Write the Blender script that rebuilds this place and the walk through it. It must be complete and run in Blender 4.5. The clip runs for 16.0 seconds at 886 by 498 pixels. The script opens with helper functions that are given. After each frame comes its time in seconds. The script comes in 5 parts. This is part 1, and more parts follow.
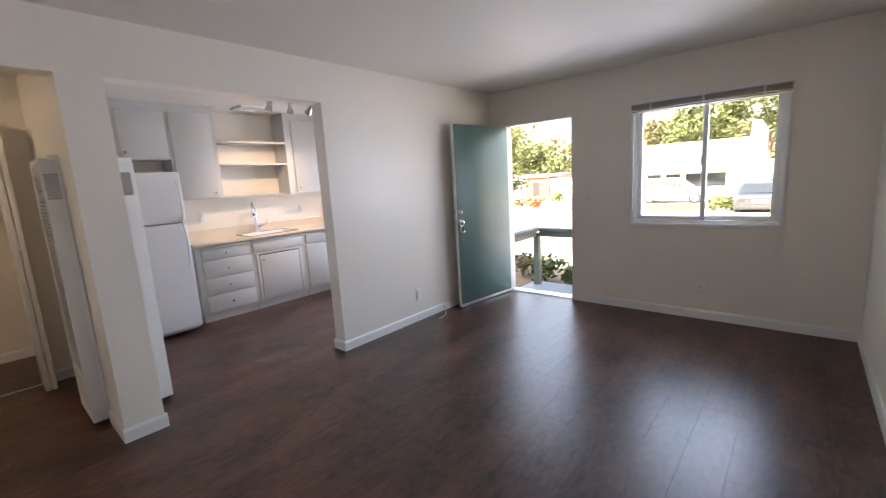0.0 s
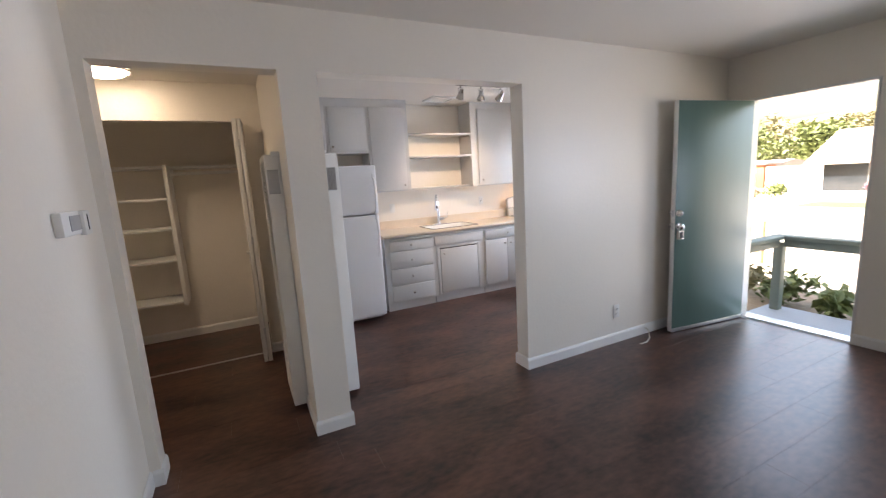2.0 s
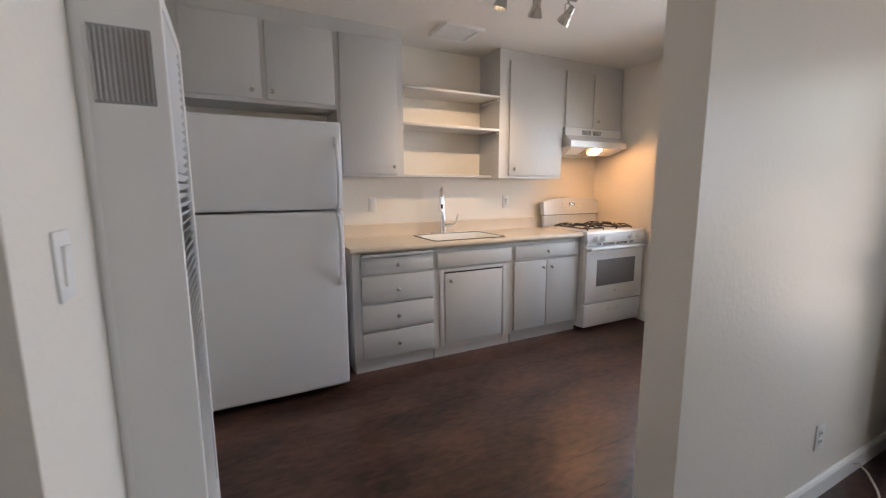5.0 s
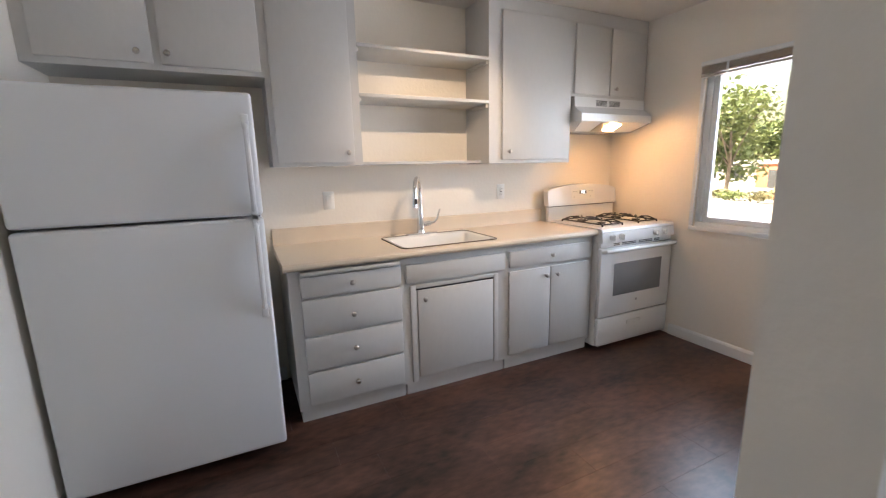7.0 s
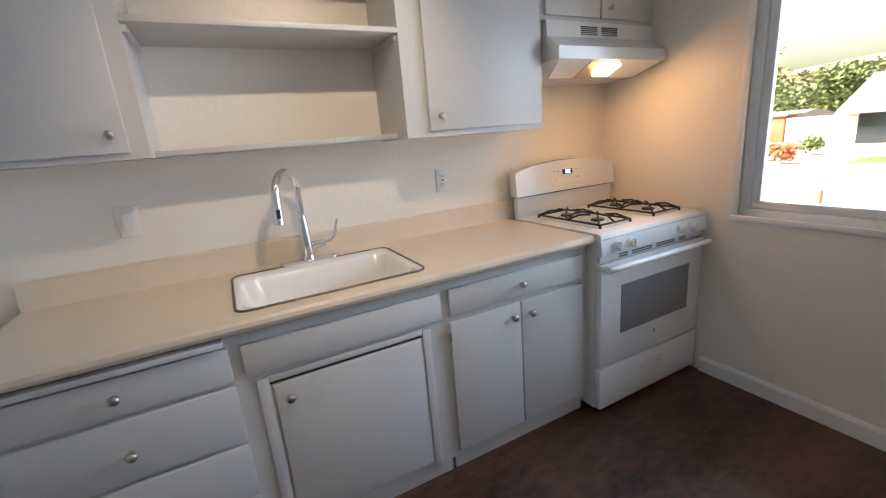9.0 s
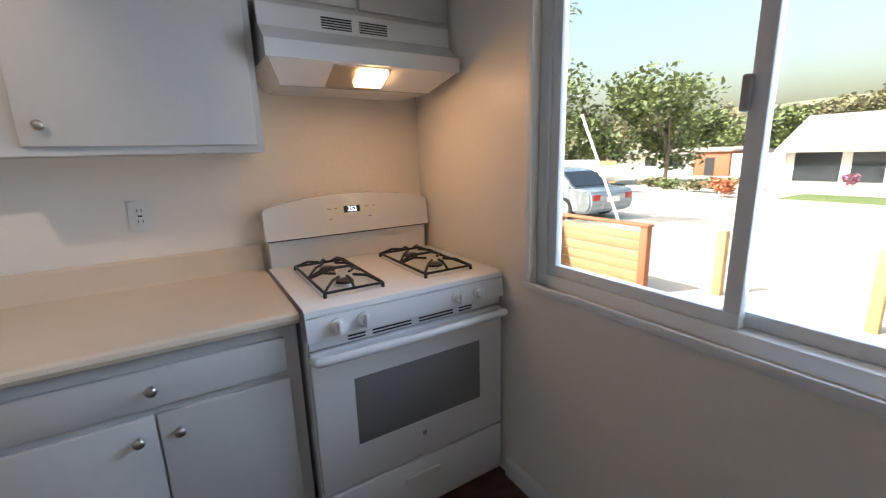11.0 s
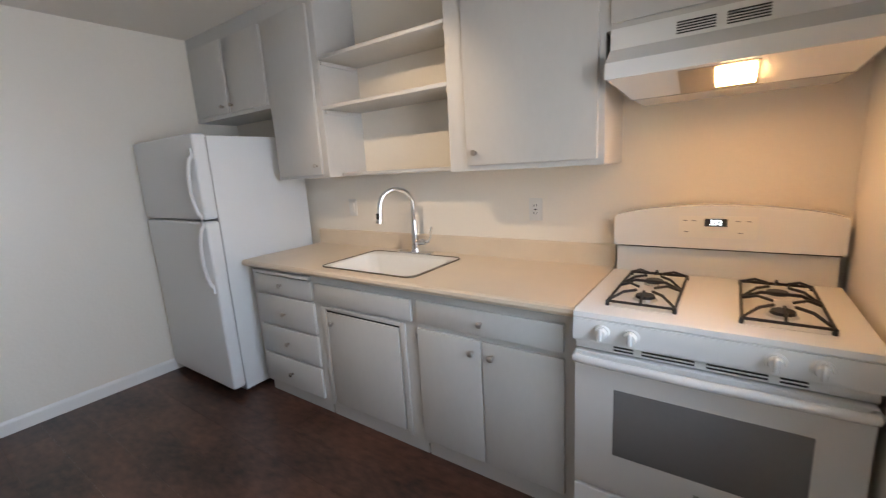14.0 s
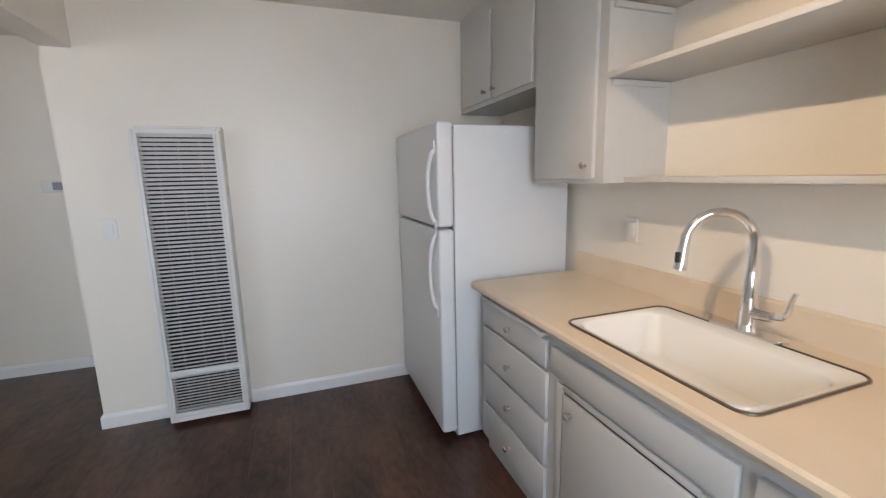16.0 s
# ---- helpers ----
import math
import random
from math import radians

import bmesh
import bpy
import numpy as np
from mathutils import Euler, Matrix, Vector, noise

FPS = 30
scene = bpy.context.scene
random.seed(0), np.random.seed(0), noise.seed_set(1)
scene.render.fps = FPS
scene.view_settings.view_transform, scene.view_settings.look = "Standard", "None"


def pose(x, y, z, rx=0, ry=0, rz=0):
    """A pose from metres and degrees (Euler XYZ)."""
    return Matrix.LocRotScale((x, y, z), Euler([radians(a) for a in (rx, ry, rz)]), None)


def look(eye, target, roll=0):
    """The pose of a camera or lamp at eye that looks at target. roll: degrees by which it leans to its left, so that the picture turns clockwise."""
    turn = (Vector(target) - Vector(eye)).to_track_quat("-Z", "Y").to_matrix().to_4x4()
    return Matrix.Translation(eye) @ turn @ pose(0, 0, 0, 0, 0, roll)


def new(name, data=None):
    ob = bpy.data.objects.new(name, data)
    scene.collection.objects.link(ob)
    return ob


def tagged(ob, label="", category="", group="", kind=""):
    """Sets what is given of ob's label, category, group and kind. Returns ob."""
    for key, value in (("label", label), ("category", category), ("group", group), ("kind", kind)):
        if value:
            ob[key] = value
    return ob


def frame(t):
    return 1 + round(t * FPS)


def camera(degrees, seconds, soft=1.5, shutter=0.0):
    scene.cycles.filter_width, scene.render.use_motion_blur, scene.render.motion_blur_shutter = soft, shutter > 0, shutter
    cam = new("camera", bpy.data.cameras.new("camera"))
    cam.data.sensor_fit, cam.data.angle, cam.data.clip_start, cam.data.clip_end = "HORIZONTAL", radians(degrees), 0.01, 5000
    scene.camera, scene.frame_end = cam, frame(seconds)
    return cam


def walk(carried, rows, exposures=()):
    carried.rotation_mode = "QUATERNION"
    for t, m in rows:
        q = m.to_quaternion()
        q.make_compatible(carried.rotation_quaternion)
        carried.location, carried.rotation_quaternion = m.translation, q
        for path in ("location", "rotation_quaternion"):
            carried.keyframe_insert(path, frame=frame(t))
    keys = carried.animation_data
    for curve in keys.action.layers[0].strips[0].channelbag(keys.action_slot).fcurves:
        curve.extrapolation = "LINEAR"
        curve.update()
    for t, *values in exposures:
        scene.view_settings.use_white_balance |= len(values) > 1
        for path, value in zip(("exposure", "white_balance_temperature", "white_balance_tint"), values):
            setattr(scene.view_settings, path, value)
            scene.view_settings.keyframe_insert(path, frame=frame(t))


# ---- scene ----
cam = camera(93.9, 16.0, soft=1.2, shutter=0.3)
PATH = [
    (0, (0.164, 0.056, 1.465), (-1.138, 1.538, 1.135), -3.4),
    (0.5, (0.148, 0.072, 1.473), (-1.306, 1.4, 1.122), -3.6),
    (1, (0.069, 0.103, 1.48), (-1.521, 1.264, 1.129), -3.5),
    (1.5, (-0.124, 0.153, 1.498), (-1.829, 1.143, 1.158), -3.6),
    (2, (-0.386, 0.2, 1.517), (-2.158, 1.065, 1.183), -3.4),
    (2.5, (-0.658, 0.31, 1.489), (-2.491, 1.051, 1.185), -0.8),
    (3, (-0.966, 0.477, 1.459), (-2.791, 1.232, 1.141), 1.5),
    (3.5, (-1.359, 0.533, 1.466), (-3.135, 1.403, 1.168), -1.1),
    (4, (-1.652, 0.65, 1.415), (-3.413, 1.547, 1.109), -1.5),
    (4.5, (-1.93, 0.846, 1.398), (-3.71, 1.729, 1.169), -0.3),
    (5, (-2.158, 0.942, 1.314), (-3.918, 1.846, 1.022), -0.2),
    (5.2, (-2.279, 0.99, 1.309), (-4.02, 1.933, 1.026), -0.9),
    (7.3, (-2.874, 1.583, 1.38), (-4.643, 2.426, 0.984), -1.4),
    (7.5, (-3.025, 1.649, 1.362), (-4.748, 2.59, 0.983), -1.8),
    (8, (-3.311, 1.853, 1.383), (-4.943, 2.922, 0.947), -3.3),
    (8.5, (-3.493, 2.091, 1.368), (-5.179, 3.074, 0.933), -4.1),
    (9, (-3.571, 2.343, 1.374), (-5.299, 3.216, 0.872), -4.9),
    (9.5, (-3.646, 2.607, 1.387), (-5.42, 3.416, 0.939), -4.9),
    (10, (-3.615, 2.943, 1.377), (-5.285, 3.95, 0.933), -2.7),
    (10.2, (-3.581, 3.056, 1.37), (-5.182, 4.172, 0.934), -2.1),
    (12.3, (-3.657, 4.071, 1.362), (-5.598, 4.156, 0.889), -2.3),
    (12.5, (-3.586, 4.113, 1.39), (-5.52, 3.935, 0.91), -2.9),
    (13, (-3.449, 4.151, 1.425), (-5.272, 3.474, 0.957), -3.4),
    (13.5, (-3.424, 4.182, 1.415), (-5.155, 3.275, 0.989), -3.4),
    (14, (-3.475, 4.171, 1.425), (-5.078, 3.041, 1.034), -3.4),
    (14.5, (-3.585, 4.131, 1.446), (-4.886, 2.66, 1.067), -2.8),
    (15, (-3.713, 3.991, 1.412), (-4.62, 2.252, 1.022), -1.9),
    (15.5, (-3.897, 3.713, 1.422), (-4.697, 1.914, 1.072), -1.8),
    (16, (-4.047, 3.504, 1.442), (-4.694, 1.644, 1.096), -1.3),
]
EXPOSURES = [(0, 2.65, 6600, 18), (1.5, 2.6, 6650, 17), (3.5, 2.55, 6700, 16), (5, 2.1, 7100, 16), (7.5, 2.35, 6600, 13), (8.5, 1.95, 6300, 11), (9.5, 1.8, 6200, 11), (10.2, 1.6, 6100, 11), (12.5, 1.1, 5900, 13), (13, 1.55, 6300, 14), (14, 1.85, 6900, 12), (16, 2.05, 7000, 12)]
walk(cam, [(t, look(eye, target, roll)) for t, eye, target, roll in PATH], EXPOSURES)

# ---- world and lights ----
world = bpy.data.worlds.new("world")
scene.world = world
world.use_nodes = True
wn = world.node_tree
sky = wn.nodes.new("ShaderNodeTexSky")
sky.sky_type, sky.sun_disc = "NISHITA", False
sky.sun_elevation, sky.sun_rotation = radians(48), radians(200)
sky.air_density, sky.dust_density, sky.ozone_density = 1.8, 6.0, 0.4
wn.links.new(sky.outputs[0], wn.nodes["Background"].inputs[0])
wn.nodes["Background"].inputs[1].default_value = 0.15


def lamp(name, kind, m, energy, color):
    data = bpy.data.lights.new(name, kind)
    data.energy, data.color = energy, color
    ob = new(name, data)
    ob.matrix_world = m
    return ob


SUN_FROM = Vector((-math.sin(radians(200)) * -1, math.cos(radians(200)), 0)) * math.cos(radians(48)) + Vector((0, 0, math.sin(radians(48))))
sun = lamp("sun", "SUN", look(SUN_FROM * 20, (0, 0, 0)), 5.0, (1.0, 0.93, 0.83))
sun.data.angle = radians(0.53)

# daylight of the open sky, in the openings of the north wall
for nm, x, z, w, h, watts, tx, drop in (("door_daylight", -2.225, 1.05, 0.82, 1.95, 1.2, -1.6, 0.5), ("window_daylight", -0.565, 1.49, 1.10, 1.05, 4.8, -2.9, 0.6), ("kitchen_window_daylight", -4.075, 1.48, 1.12, 1.02, 6.2, -4.0, 0.6)):
    day = lamp(nm, "AREA", look((x, 4.675, z), (tx, 0, z - drop)), watts, (0.62, 0.755, 1.0))
    day.data.shape, day.data.size, day.data.size_y, day.data.spread = "RECTANGLE", w, h, radians(120)

# ---- materials ----


def material(name, color, rough=0.5, metal=0.0, vary=0.08, scale=3.0, fine=60.0, bump=0.1, stretch=(1, 1, 1), coat=0.0, pieces=0.0, dist=0.002, rvary=0.08, span=(0.25, 0.75)):
    m = bpy.data.materials.new(name)
    m.use_nodes = True
    nt = m.node_tree
    n, l = nt.nodes, nt.links
    b = n["Principled BSDF"]
    b.inputs["Roughness"].default_value, b.inputs["Metallic"].default_value = rough, metal
    b.inputs["Coat Weight"].default_value = coat
    tc, mp = n.new("ShaderNodeTexCoord"), n.new("ShaderNodeMapping")
    geo = n.new("ShaderNodeNewGeometry")
    mp.inputs["Scale"].default_value = stretch
    l.new(geo.outputs["Position"], mp.inputs["Vector"])
    big, small = n.new("ShaderNodeTexNoise"), n.new("ShaderNodeTexNoise")
    big.inputs["Scale"].default_value, small.inputs["Scale"].default_value = scale, fine
    big.inputs["Detail"].default_value, small.inputs["Detail"].default_value = 5, 3
    l.new(mp.outputs[0], big.inputs["Vector"])
    l.new(mp.outputs[0], small.inputs["Vector"])
    mix = n.new("ShaderNodeMath")
    mix.operation = "MULTIPLY_ADD"
    mix.inputs[1].default_value = 0.4
    l.new(small.outputs["Fac"], mix.inputs[0])
    half = n.new("ShaderNodeMath")
    half.operation = "MULTIPLY"
    half.inputs[1].default_value = 0.6
    l.new(big.outputs["Fac"], half.inputs[0])
    l.new(half.outputs[0], mix.inputs[2])
    ramp = n.new("ShaderNodeValToRGB")
    ramp.color_ramp.elements[0].position, ramp.color_ramp.elements[1].position = span
    ramp.color_ramp.elements[0].color = (*(c * (1 - vary) for c in color), 1)
    ramp.color_ramp.elements[1].color = (*(min(1, c * (1 + vary)) for c in color), 1)
    l.new(mix.outputs[0], ramp.inputs[0])
    out = ramp.outputs[0]
    if pieces:
        info, hsv, mr = n.new("ShaderNodeObjectInfo"), n.new("ShaderNodeHueSaturation"), n.new("ShaderNodeMapRange")
        mr.inputs["To Min"].default_value, mr.inputs["To Max"].default_value = 1 - pieces, 1 + pieces
        l.new(info.outputs["Random"], mr.inputs["Value"])
        l.new(mr.outputs[0], hsv.inputs["Value"])
        l.new(out, hsv.inputs["Color"])
        out = hsv.outputs[0]
    l.new(out, b.inputs["Base Color"])
    if rvary:
        rr = n.new("ShaderNodeMapRange")
        rr.inputs["To Min"].default_value, rr.inputs["To Max"].default_value = max(0.02, rough - rvary), min(1, rough + rvary)
        l.new(big.outputs["Fac"], rr.inputs["Value"])
        l.new(rr.outputs[0], b.inputs["Roughness"])
    if bump:
        bp = n.new("ShaderNodeBump")
        bp.inputs["Strength"].default_value, bp.inputs["Distance"].default_value = bump, dist
        l.new(small.outputs["Fac"], bp.inputs["Height"])
        l.new(bp.outputs[0], b.inputs["Normal"])
    return m


def emitter(name, color, strength):
    m = bpy.data.materials.new(name)
    m.use_nodes = True
    b = m.node_tree.nodes["Principled BSDF"]
    b.inputs["Base Color"].default_value = (0.9, 0.88, 0.82, 1)
    b.inputs["Emission Color"].default_value = (*color, 1)
    b.inputs["Emission Strength"].default_value = strength
    return m


def glass_material():
    m = bpy.data.materials.new("window_glass")
    m.use_nodes = True
    n, l = m.node_tree.nodes, m.node_tree.links
    clear, gloss, mix = n.new("ShaderNodeBsdfTransparent"), n.new("ShaderNodeBsdfGlossy"), n.new("ShaderNodeMixShader")
    lw, pw, ad = n.new("ShaderNodeLayerWeight"), n.new("ShaderNodeMath"), n.new("ShaderNodeMath")
    pw.operation, ad.operation = "POWER", "MULTIPLY_ADD"
    pw.inputs[1].default_value, ad.inputs[1].default_value, ad.inputs[2].default_value = 4.0, 0.25, 0.015
    l.new(lw.outputs["Facing"], pw.inputs[0])
    l.new(pw.outputs[0], ad.inputs[0])
    gloss.inputs["Roughness"].default_value = 0.01
    clear.inputs[0].default_value = (0.95, 0.97, 0.96, 1)
    l.new(ad.outputs[0], mix.inputs[0])
    l.new(clear.outputs[0], mix.inputs[1])
    l.new(gloss.outputs[0], mix.inputs[2])
    l.new(mix.outputs[0], n["Material Output"].inputs[0])
    return m


M_WALL = material("wall_paint", (0.84, 0.785, 0.695), 0.38, rvary=0.05, vary=0.02, scale=1.2, fine=48, bump=0.28, dist=0.004)
M_CEIL = material("ceiling_paint", (0.78, 0.735, 0.665), 0.6, vary=0.02, scale=1.0, fine=70, bump=0.2, dist=0.003)
M_TRIM = material("trim_paint", (0.82, 0.81, 0.78), 0.35, vary=0.03, scale=6, fine=90, bump=0.06)
M_CAB = material("cabinet_paint", (0.59, 0.58, 0.555), 0.38, vary=0.04, scale=2.5, fine=45, bump=0.12, stretch=(1, 1, 0.5))
M_COUNTER = material("counter_laminate", (0.73, 0.61, 0.465), 0.32, vary=0.06, scale=8, fine=260, bump=0.03)
M_FLOOR = material("dark_laminate", (0.078, 0.035, 0.023), 0.33, vary=0.8, scale=1.9, fine=14, bump=0.12, stretch=(2.2, 0.9, 1), pieces=0.10, dist=0.002, rvary=0.03, span=(0.35, 0.65))
M_FLOOR.node_tree.nodes["Principled BSDF"].inputs["Specular IOR Level"].default_value = 0.5
M_SUBFLOOR = material("subfloor", (0.02, 0.013, 0.01), 0.7, vary=0.2)
M_DOOR = material("teal_door_paint", (0.10, 0.175, 0.155), 0.36, vary=0.08, scale=2, fine=14, bump=0.07, stretch=(6, 6, 0.5))
M_APPL = material("white_enamel", (0.82, 0.82, 0.81), 0.22, vary=0.02, scale=3, fine=300, bump=0.05, coat=0.3)
M_FRIDGE = material("fridge_textured_white", (0.80, 0.81, 0.81), 0.34, vary=0.02, scale=3, fine=420, bump=0.25, dist=0.001)
M_PLASTIC = material("white_plastic", (0.80, 0.79, 0.75), 0.35, vary=0.02, bump=0.02)
M_CHROME = material("chrome", (0.82, 0.82, 0.83), 0.08, 1.0, vary=0.02, bump=0, rvary=0.03)
M_NICKEL = material("brushed_nickel", (0.50, 0.47, 0.43), 0.28, 1.0, vary=0.06, fine=200, bump=0.05)
M_BLACK = material("black_cast_iron", (0.018, 0.018, 0.019), 0.5, vary=0.2, fine=200, bump=0.2)
# near-black of dark parts; also shade put into colour in gaps and slots
M_DARK = material("dark_part_gap_shade", (0.03, 0.03, 0.03), 0.7, vary=0.2)
M_GREY = material("grey_oven_glass", (0.22, 0.22, 0.225), 0.14, vary=0.04, bump=0, coat=0.5)
M_GREYP = material("grey_plastic", (0.35, 0.35, 0.35), 0.45, vary=0.05)
M_HEATER = material("heater_enamel", (0.80, 0.79, 0.755), 0.4, vary=0.03, scale=4, fine=200, bump=0.04)
M_SINK = material("sink_enamel", (0.86, 0.84, 0.79), 0.16, vary=0.02, bump=0.0, coat=0.5)
M_RIM = material("tarnished_rim", (0.15, 0.12, 0.09), 0.4, 0.7, vary=0.2, fine=120, bump=0.05)
M_ALU = material("aluminium", (0.62, 0.62, 0.62), 0.3, 1.0, vary=0.05, fine=150, bump=0.03)
M_VINYL = material("window_vinyl", (0.80, 0.81, 0.81), 0.38, vary=0.02, bump=0.02)
M_BLIND = material("blind_slats", (0.50, 0.44, 0.38), 0.45, vary=0.08, scale=20, bump=0.05)
M_GLASS = glass_material()
M_LAMP = emitter("hall_lamp_glass", (1.0, 0.82, 0.60), 6.5)
M_BULB = emitter("bulb_face", (1.0, 0.80, 0.55), 10)
M_HOODLAMP = emitter("hood_lamp_lens", (1.0, 0.54, 0.22), 24)
M_LED = emitter("clock_digits", (0.8, 0.95, 1.0), 2.0)
M_GLAZE = material("chrome_filter", (0.45, 0.42, 0.38), 0.35, 1.0, vary=0.1, fine=220, bump=0.5)
M_CONC = material("pale_concrete", (0.46, 0.405, 0.33), 0.85, vary=0.12, scale=0.8, fine=30, bump=0.3)
M_PORCH = material("porch_grey_paint", (0.30, 0.32, 0.35), 0.55, vary=0.1, scale=2, fine=40, bump=0.2)
M_SOIL = material("earth", (0.20, 0.15, 0.10), 0.95, vary=0.35, scale=2, fine=20, bump=0.6, dist=0.02)
M_LAWN = material("lawn", (0.10, 0.13, 0.035), 0.9, vary=0.3, scale=2, fine=60, bump=0.6, dist=0.02)
M_RAIL = material("rail_grey_green_paint", (0.135, 0.165, 0.145), 0.5, vary=0.12, scale=3, fine=40, bump=0.15)
M_LEAF = material("leaf", (0.12, 0.15, 0.045), 0.6, vary=0.45, scale=1.5, fine=9, bump=0)
# pale tone puts the glare and haze of the distance into the hill's colour
M_HAZEHILL = material("hazy_pale_hill", (0.20, 0.19, 0.115), 0.95, vary=0.25, scale=0.05, fine=0.6, bump=0)
M_LEAF2 = material("olive_leaf", (0.16, 0.145, 0.07), 0.7, vary=0.4, scale=0.3, fine=3, bump=0)
M_FLOWER = material("orange_bloom", (0.45, 0.16, 0.07), 0.7, vary=0.4, scale=3, fine=20, bump=0)
M_PINK = material("pink_bloom", (0.30, 0.13, 0.18), 0.7, vary=0.3, scale=3, fine=20, bump=0)
M_BARK = material("bark", (0.13, 0.10, 0.075), 0.9, vary=0.3, scale=4, fine=40, bump=0.6, dist=0.02)
M_FENCE = material("cedar_fence", (0.40, 0.25, 0.12), 0.7, vary=0.25, scale=1.5, fine=20, stretch=(1, 1, 8), bump=0.3, pieces=0.12)
M_REDWOOD = material("red_wood", (0.36, 0.13, 0.06), 0.7, vary=0.2, scale=1.5, fine=20, bump=0.3)
M_STUCCO = material("white_stucco", (0.72, 0.70, 0.66), 0.9, vary=0.06, scale=1, fine=20, bump=0.4, dist=0.01)
M_ROOF = material("pale_shingle_roof", (0.30, 0.265, 0.23), 0.9, vary=0.12, scale=1, fine=8, bump=0.5, dist=0.03)
M_GREENROOF = material("green_roof", (0.13, 0.20, 0.17), 0.7, vary=0.1)
M_CARW = material("white_car_paint", (0.78, 0.78, 0.78), 0.2, vary=0.02, bump=0, coat=0.8)
M_CARG = material("silver_blue_car_paint", (0.30, 0.34, 0.37), 0.25, 0.3, vary=0.03, bump=0, coat=0.8)
M_CARD = material("dark_car_paint", (0.05, 0.055, 0.065), 0.25, vary=0.05, bump=0, coat=0.8)
M_CARGLASS = material("car_glass", (0.03, 0.035, 0.04), 0.08, vary=0.1, bump=0)
M_TYRE = material("tyre_rubber", (0.03, 0.03, 0.03), 0.8, vary=0.1)
M_RED = material("tail_lamp_red", (0.4, 0.03, 0.03), 0.3, vary=0.1, bump=0)
M_CABLE = material("cream_cable", (0.62, 0.56, 0.46), 0.5, vary=0.05)

# ---- mesh helpers ----


def add_box(bm, x0, x1, y0, y1, z0, z1, bevel=0.0, seg=2):
    r = bmesh.ops.create_cube(bm, size=1)
    vs = r["verts"]
    for v in vs:
        v.co = Vector(((x0 + x1) / 2 + v.co.x * (x1 - x0), (y0 + y1) / 2 + v.co.y * (y1 - y0), (z0 + z1) / 2 + v.co.z * (z1 - z0)))
    if bevel:
        es = list({e for v in vs for e in v.link_edges})
        bmesh.ops.bevel(bm, geom=es, offset=bevel, segments=seg, profile=0.5, affect="EDGES", clamp_overlap=True)


def add_cone(bm, a, b, ra, rb, seg=16):
    a, b = Vector(a), Vector(b)
    d = b - a
    m = Matrix.Translation((a + b) / 2) @ d.to_track_quat("Z", "Y").to_matrix().to_4x4()
    bmesh.ops.create_cone(bm, cap_ends=True, segments=seg, radius1=ra, radius2=rb, depth=d.length, matrix=m)


def add_ball(bm, c, r, scale=(1, 1, 1), u=16, v=10):
    bmesh.ops.create_uvsphere(bm, u_segments=u, v_segments=v, radius=r, matrix=Matrix.Translation(c) @ Matrix.Diagonal((*scale, 1)))


def add_tube(bm, pts, r, seg=10, taper=None):
    pts = [Vector(p) for p in pts]
    rings = []
    up = None
    for i, p in enumerate(pts):
        d = (pts[min(i + 1, len(pts) - 1)] - pts[max(i - 1, 0)]).normalized()
        if up is None:
            up = d.orthogonal().normalized()
        up = (up - d * up.dot(d)).normalized()
        side = d.cross(up)
        rad = r if taper is None else r + (taper - r) * i / (len(pts) - 1)
        rings.append([bm.verts.new(p + (up * math.cos(2 * math.pi * k / seg) + side * math.sin(2 * math.pi * k / seg)) * rad) for k in range(seg)])
    for a, b in zip(rings, rings[1:]):
        for k in range(seg):
            bm.faces.new((a[k], a[(k + 1) % seg], b[(k + 1) % seg], b[k]))
    bm.faces.new(rings[0][::-1])
    bm.faces.new(rings[-1])


def add_prism(bm, prof, place, a0, a1):
    """A polygon of (u, v) swept from a0 to a1; place(u, v, a) gives the point."""
    lo = [bm.verts.new(place(u, v, a0)) for u, v in prof]
    hi = [bm.verts.new(place(u, v, a1)) for u, v in prof]
    n = len(prof)
    bm.faces.new(lo[::-1])
    bm.faces.new(hi)
    for i in range(n):
        bm.faces.new((lo[i], lo[(i + 1) % n], hi[(i + 1) % n], hi[i]))


def solid(name, bm, mat, parent=None, at=(0, 0, 0), smooth=35):
    origin = Vector(parent["base"]) if parent and "base" in parent else Vector(at)
    bmesh.ops.recalc_face_normals(bm, faces=bm.faces)
    bmesh.ops.translate(bm, verts=bm.verts, vec=-origin)
    me = bpy.data.meshes.new(name)
    bm.to_mesh(me)
    bm.free()
    me.materials.append(mat)
    if smooth:
        me.shade_smooth()
        me.set_sharp_from_angle(angle=radians(smooth))
    ob = new(name, me)
    if parent:
        ob.parent = parent
        if "base" not in parent:
            ob.location = origin - parent.location
    else:
        ob.location = origin
    return ob


def box(name, mat, x0, x1, y0, y1, z0, z1, parent=None, bevel=0.003):
    bm = bmesh.new()
    add_box(bm, x0, x1, y0, y1, z0, z1, bevel)
    return solid(name, bm, mat, parent, at=((x0 + x1) / 2, (y0 + y1) / 2, z0))


def thing(name, at, label, category, group="", kind=""):
    e = new(name)
    e.location = at
    e["base"] = tuple(float(v) for v in at)
    e.empty_display_size = 0.1
    return tagged(e, label, category, group, kind)


def cylinder(name, mat, a, b, ra, rb=None, parent=None, seg=16):
    bm = bmesh.new()
    add_cone(bm, a, b, ra, ra if rb is None else rb, seg)
    return solid(name, bm, mat, parent, at=a)


def tube(name, mat, pts, r, parent=None, seg=10, taper=None):
    bm = bmesh.new()
    add_tube(bm, pts, r, seg, taper)
    return solid(name, bm, mat, parent, at=pts[0])


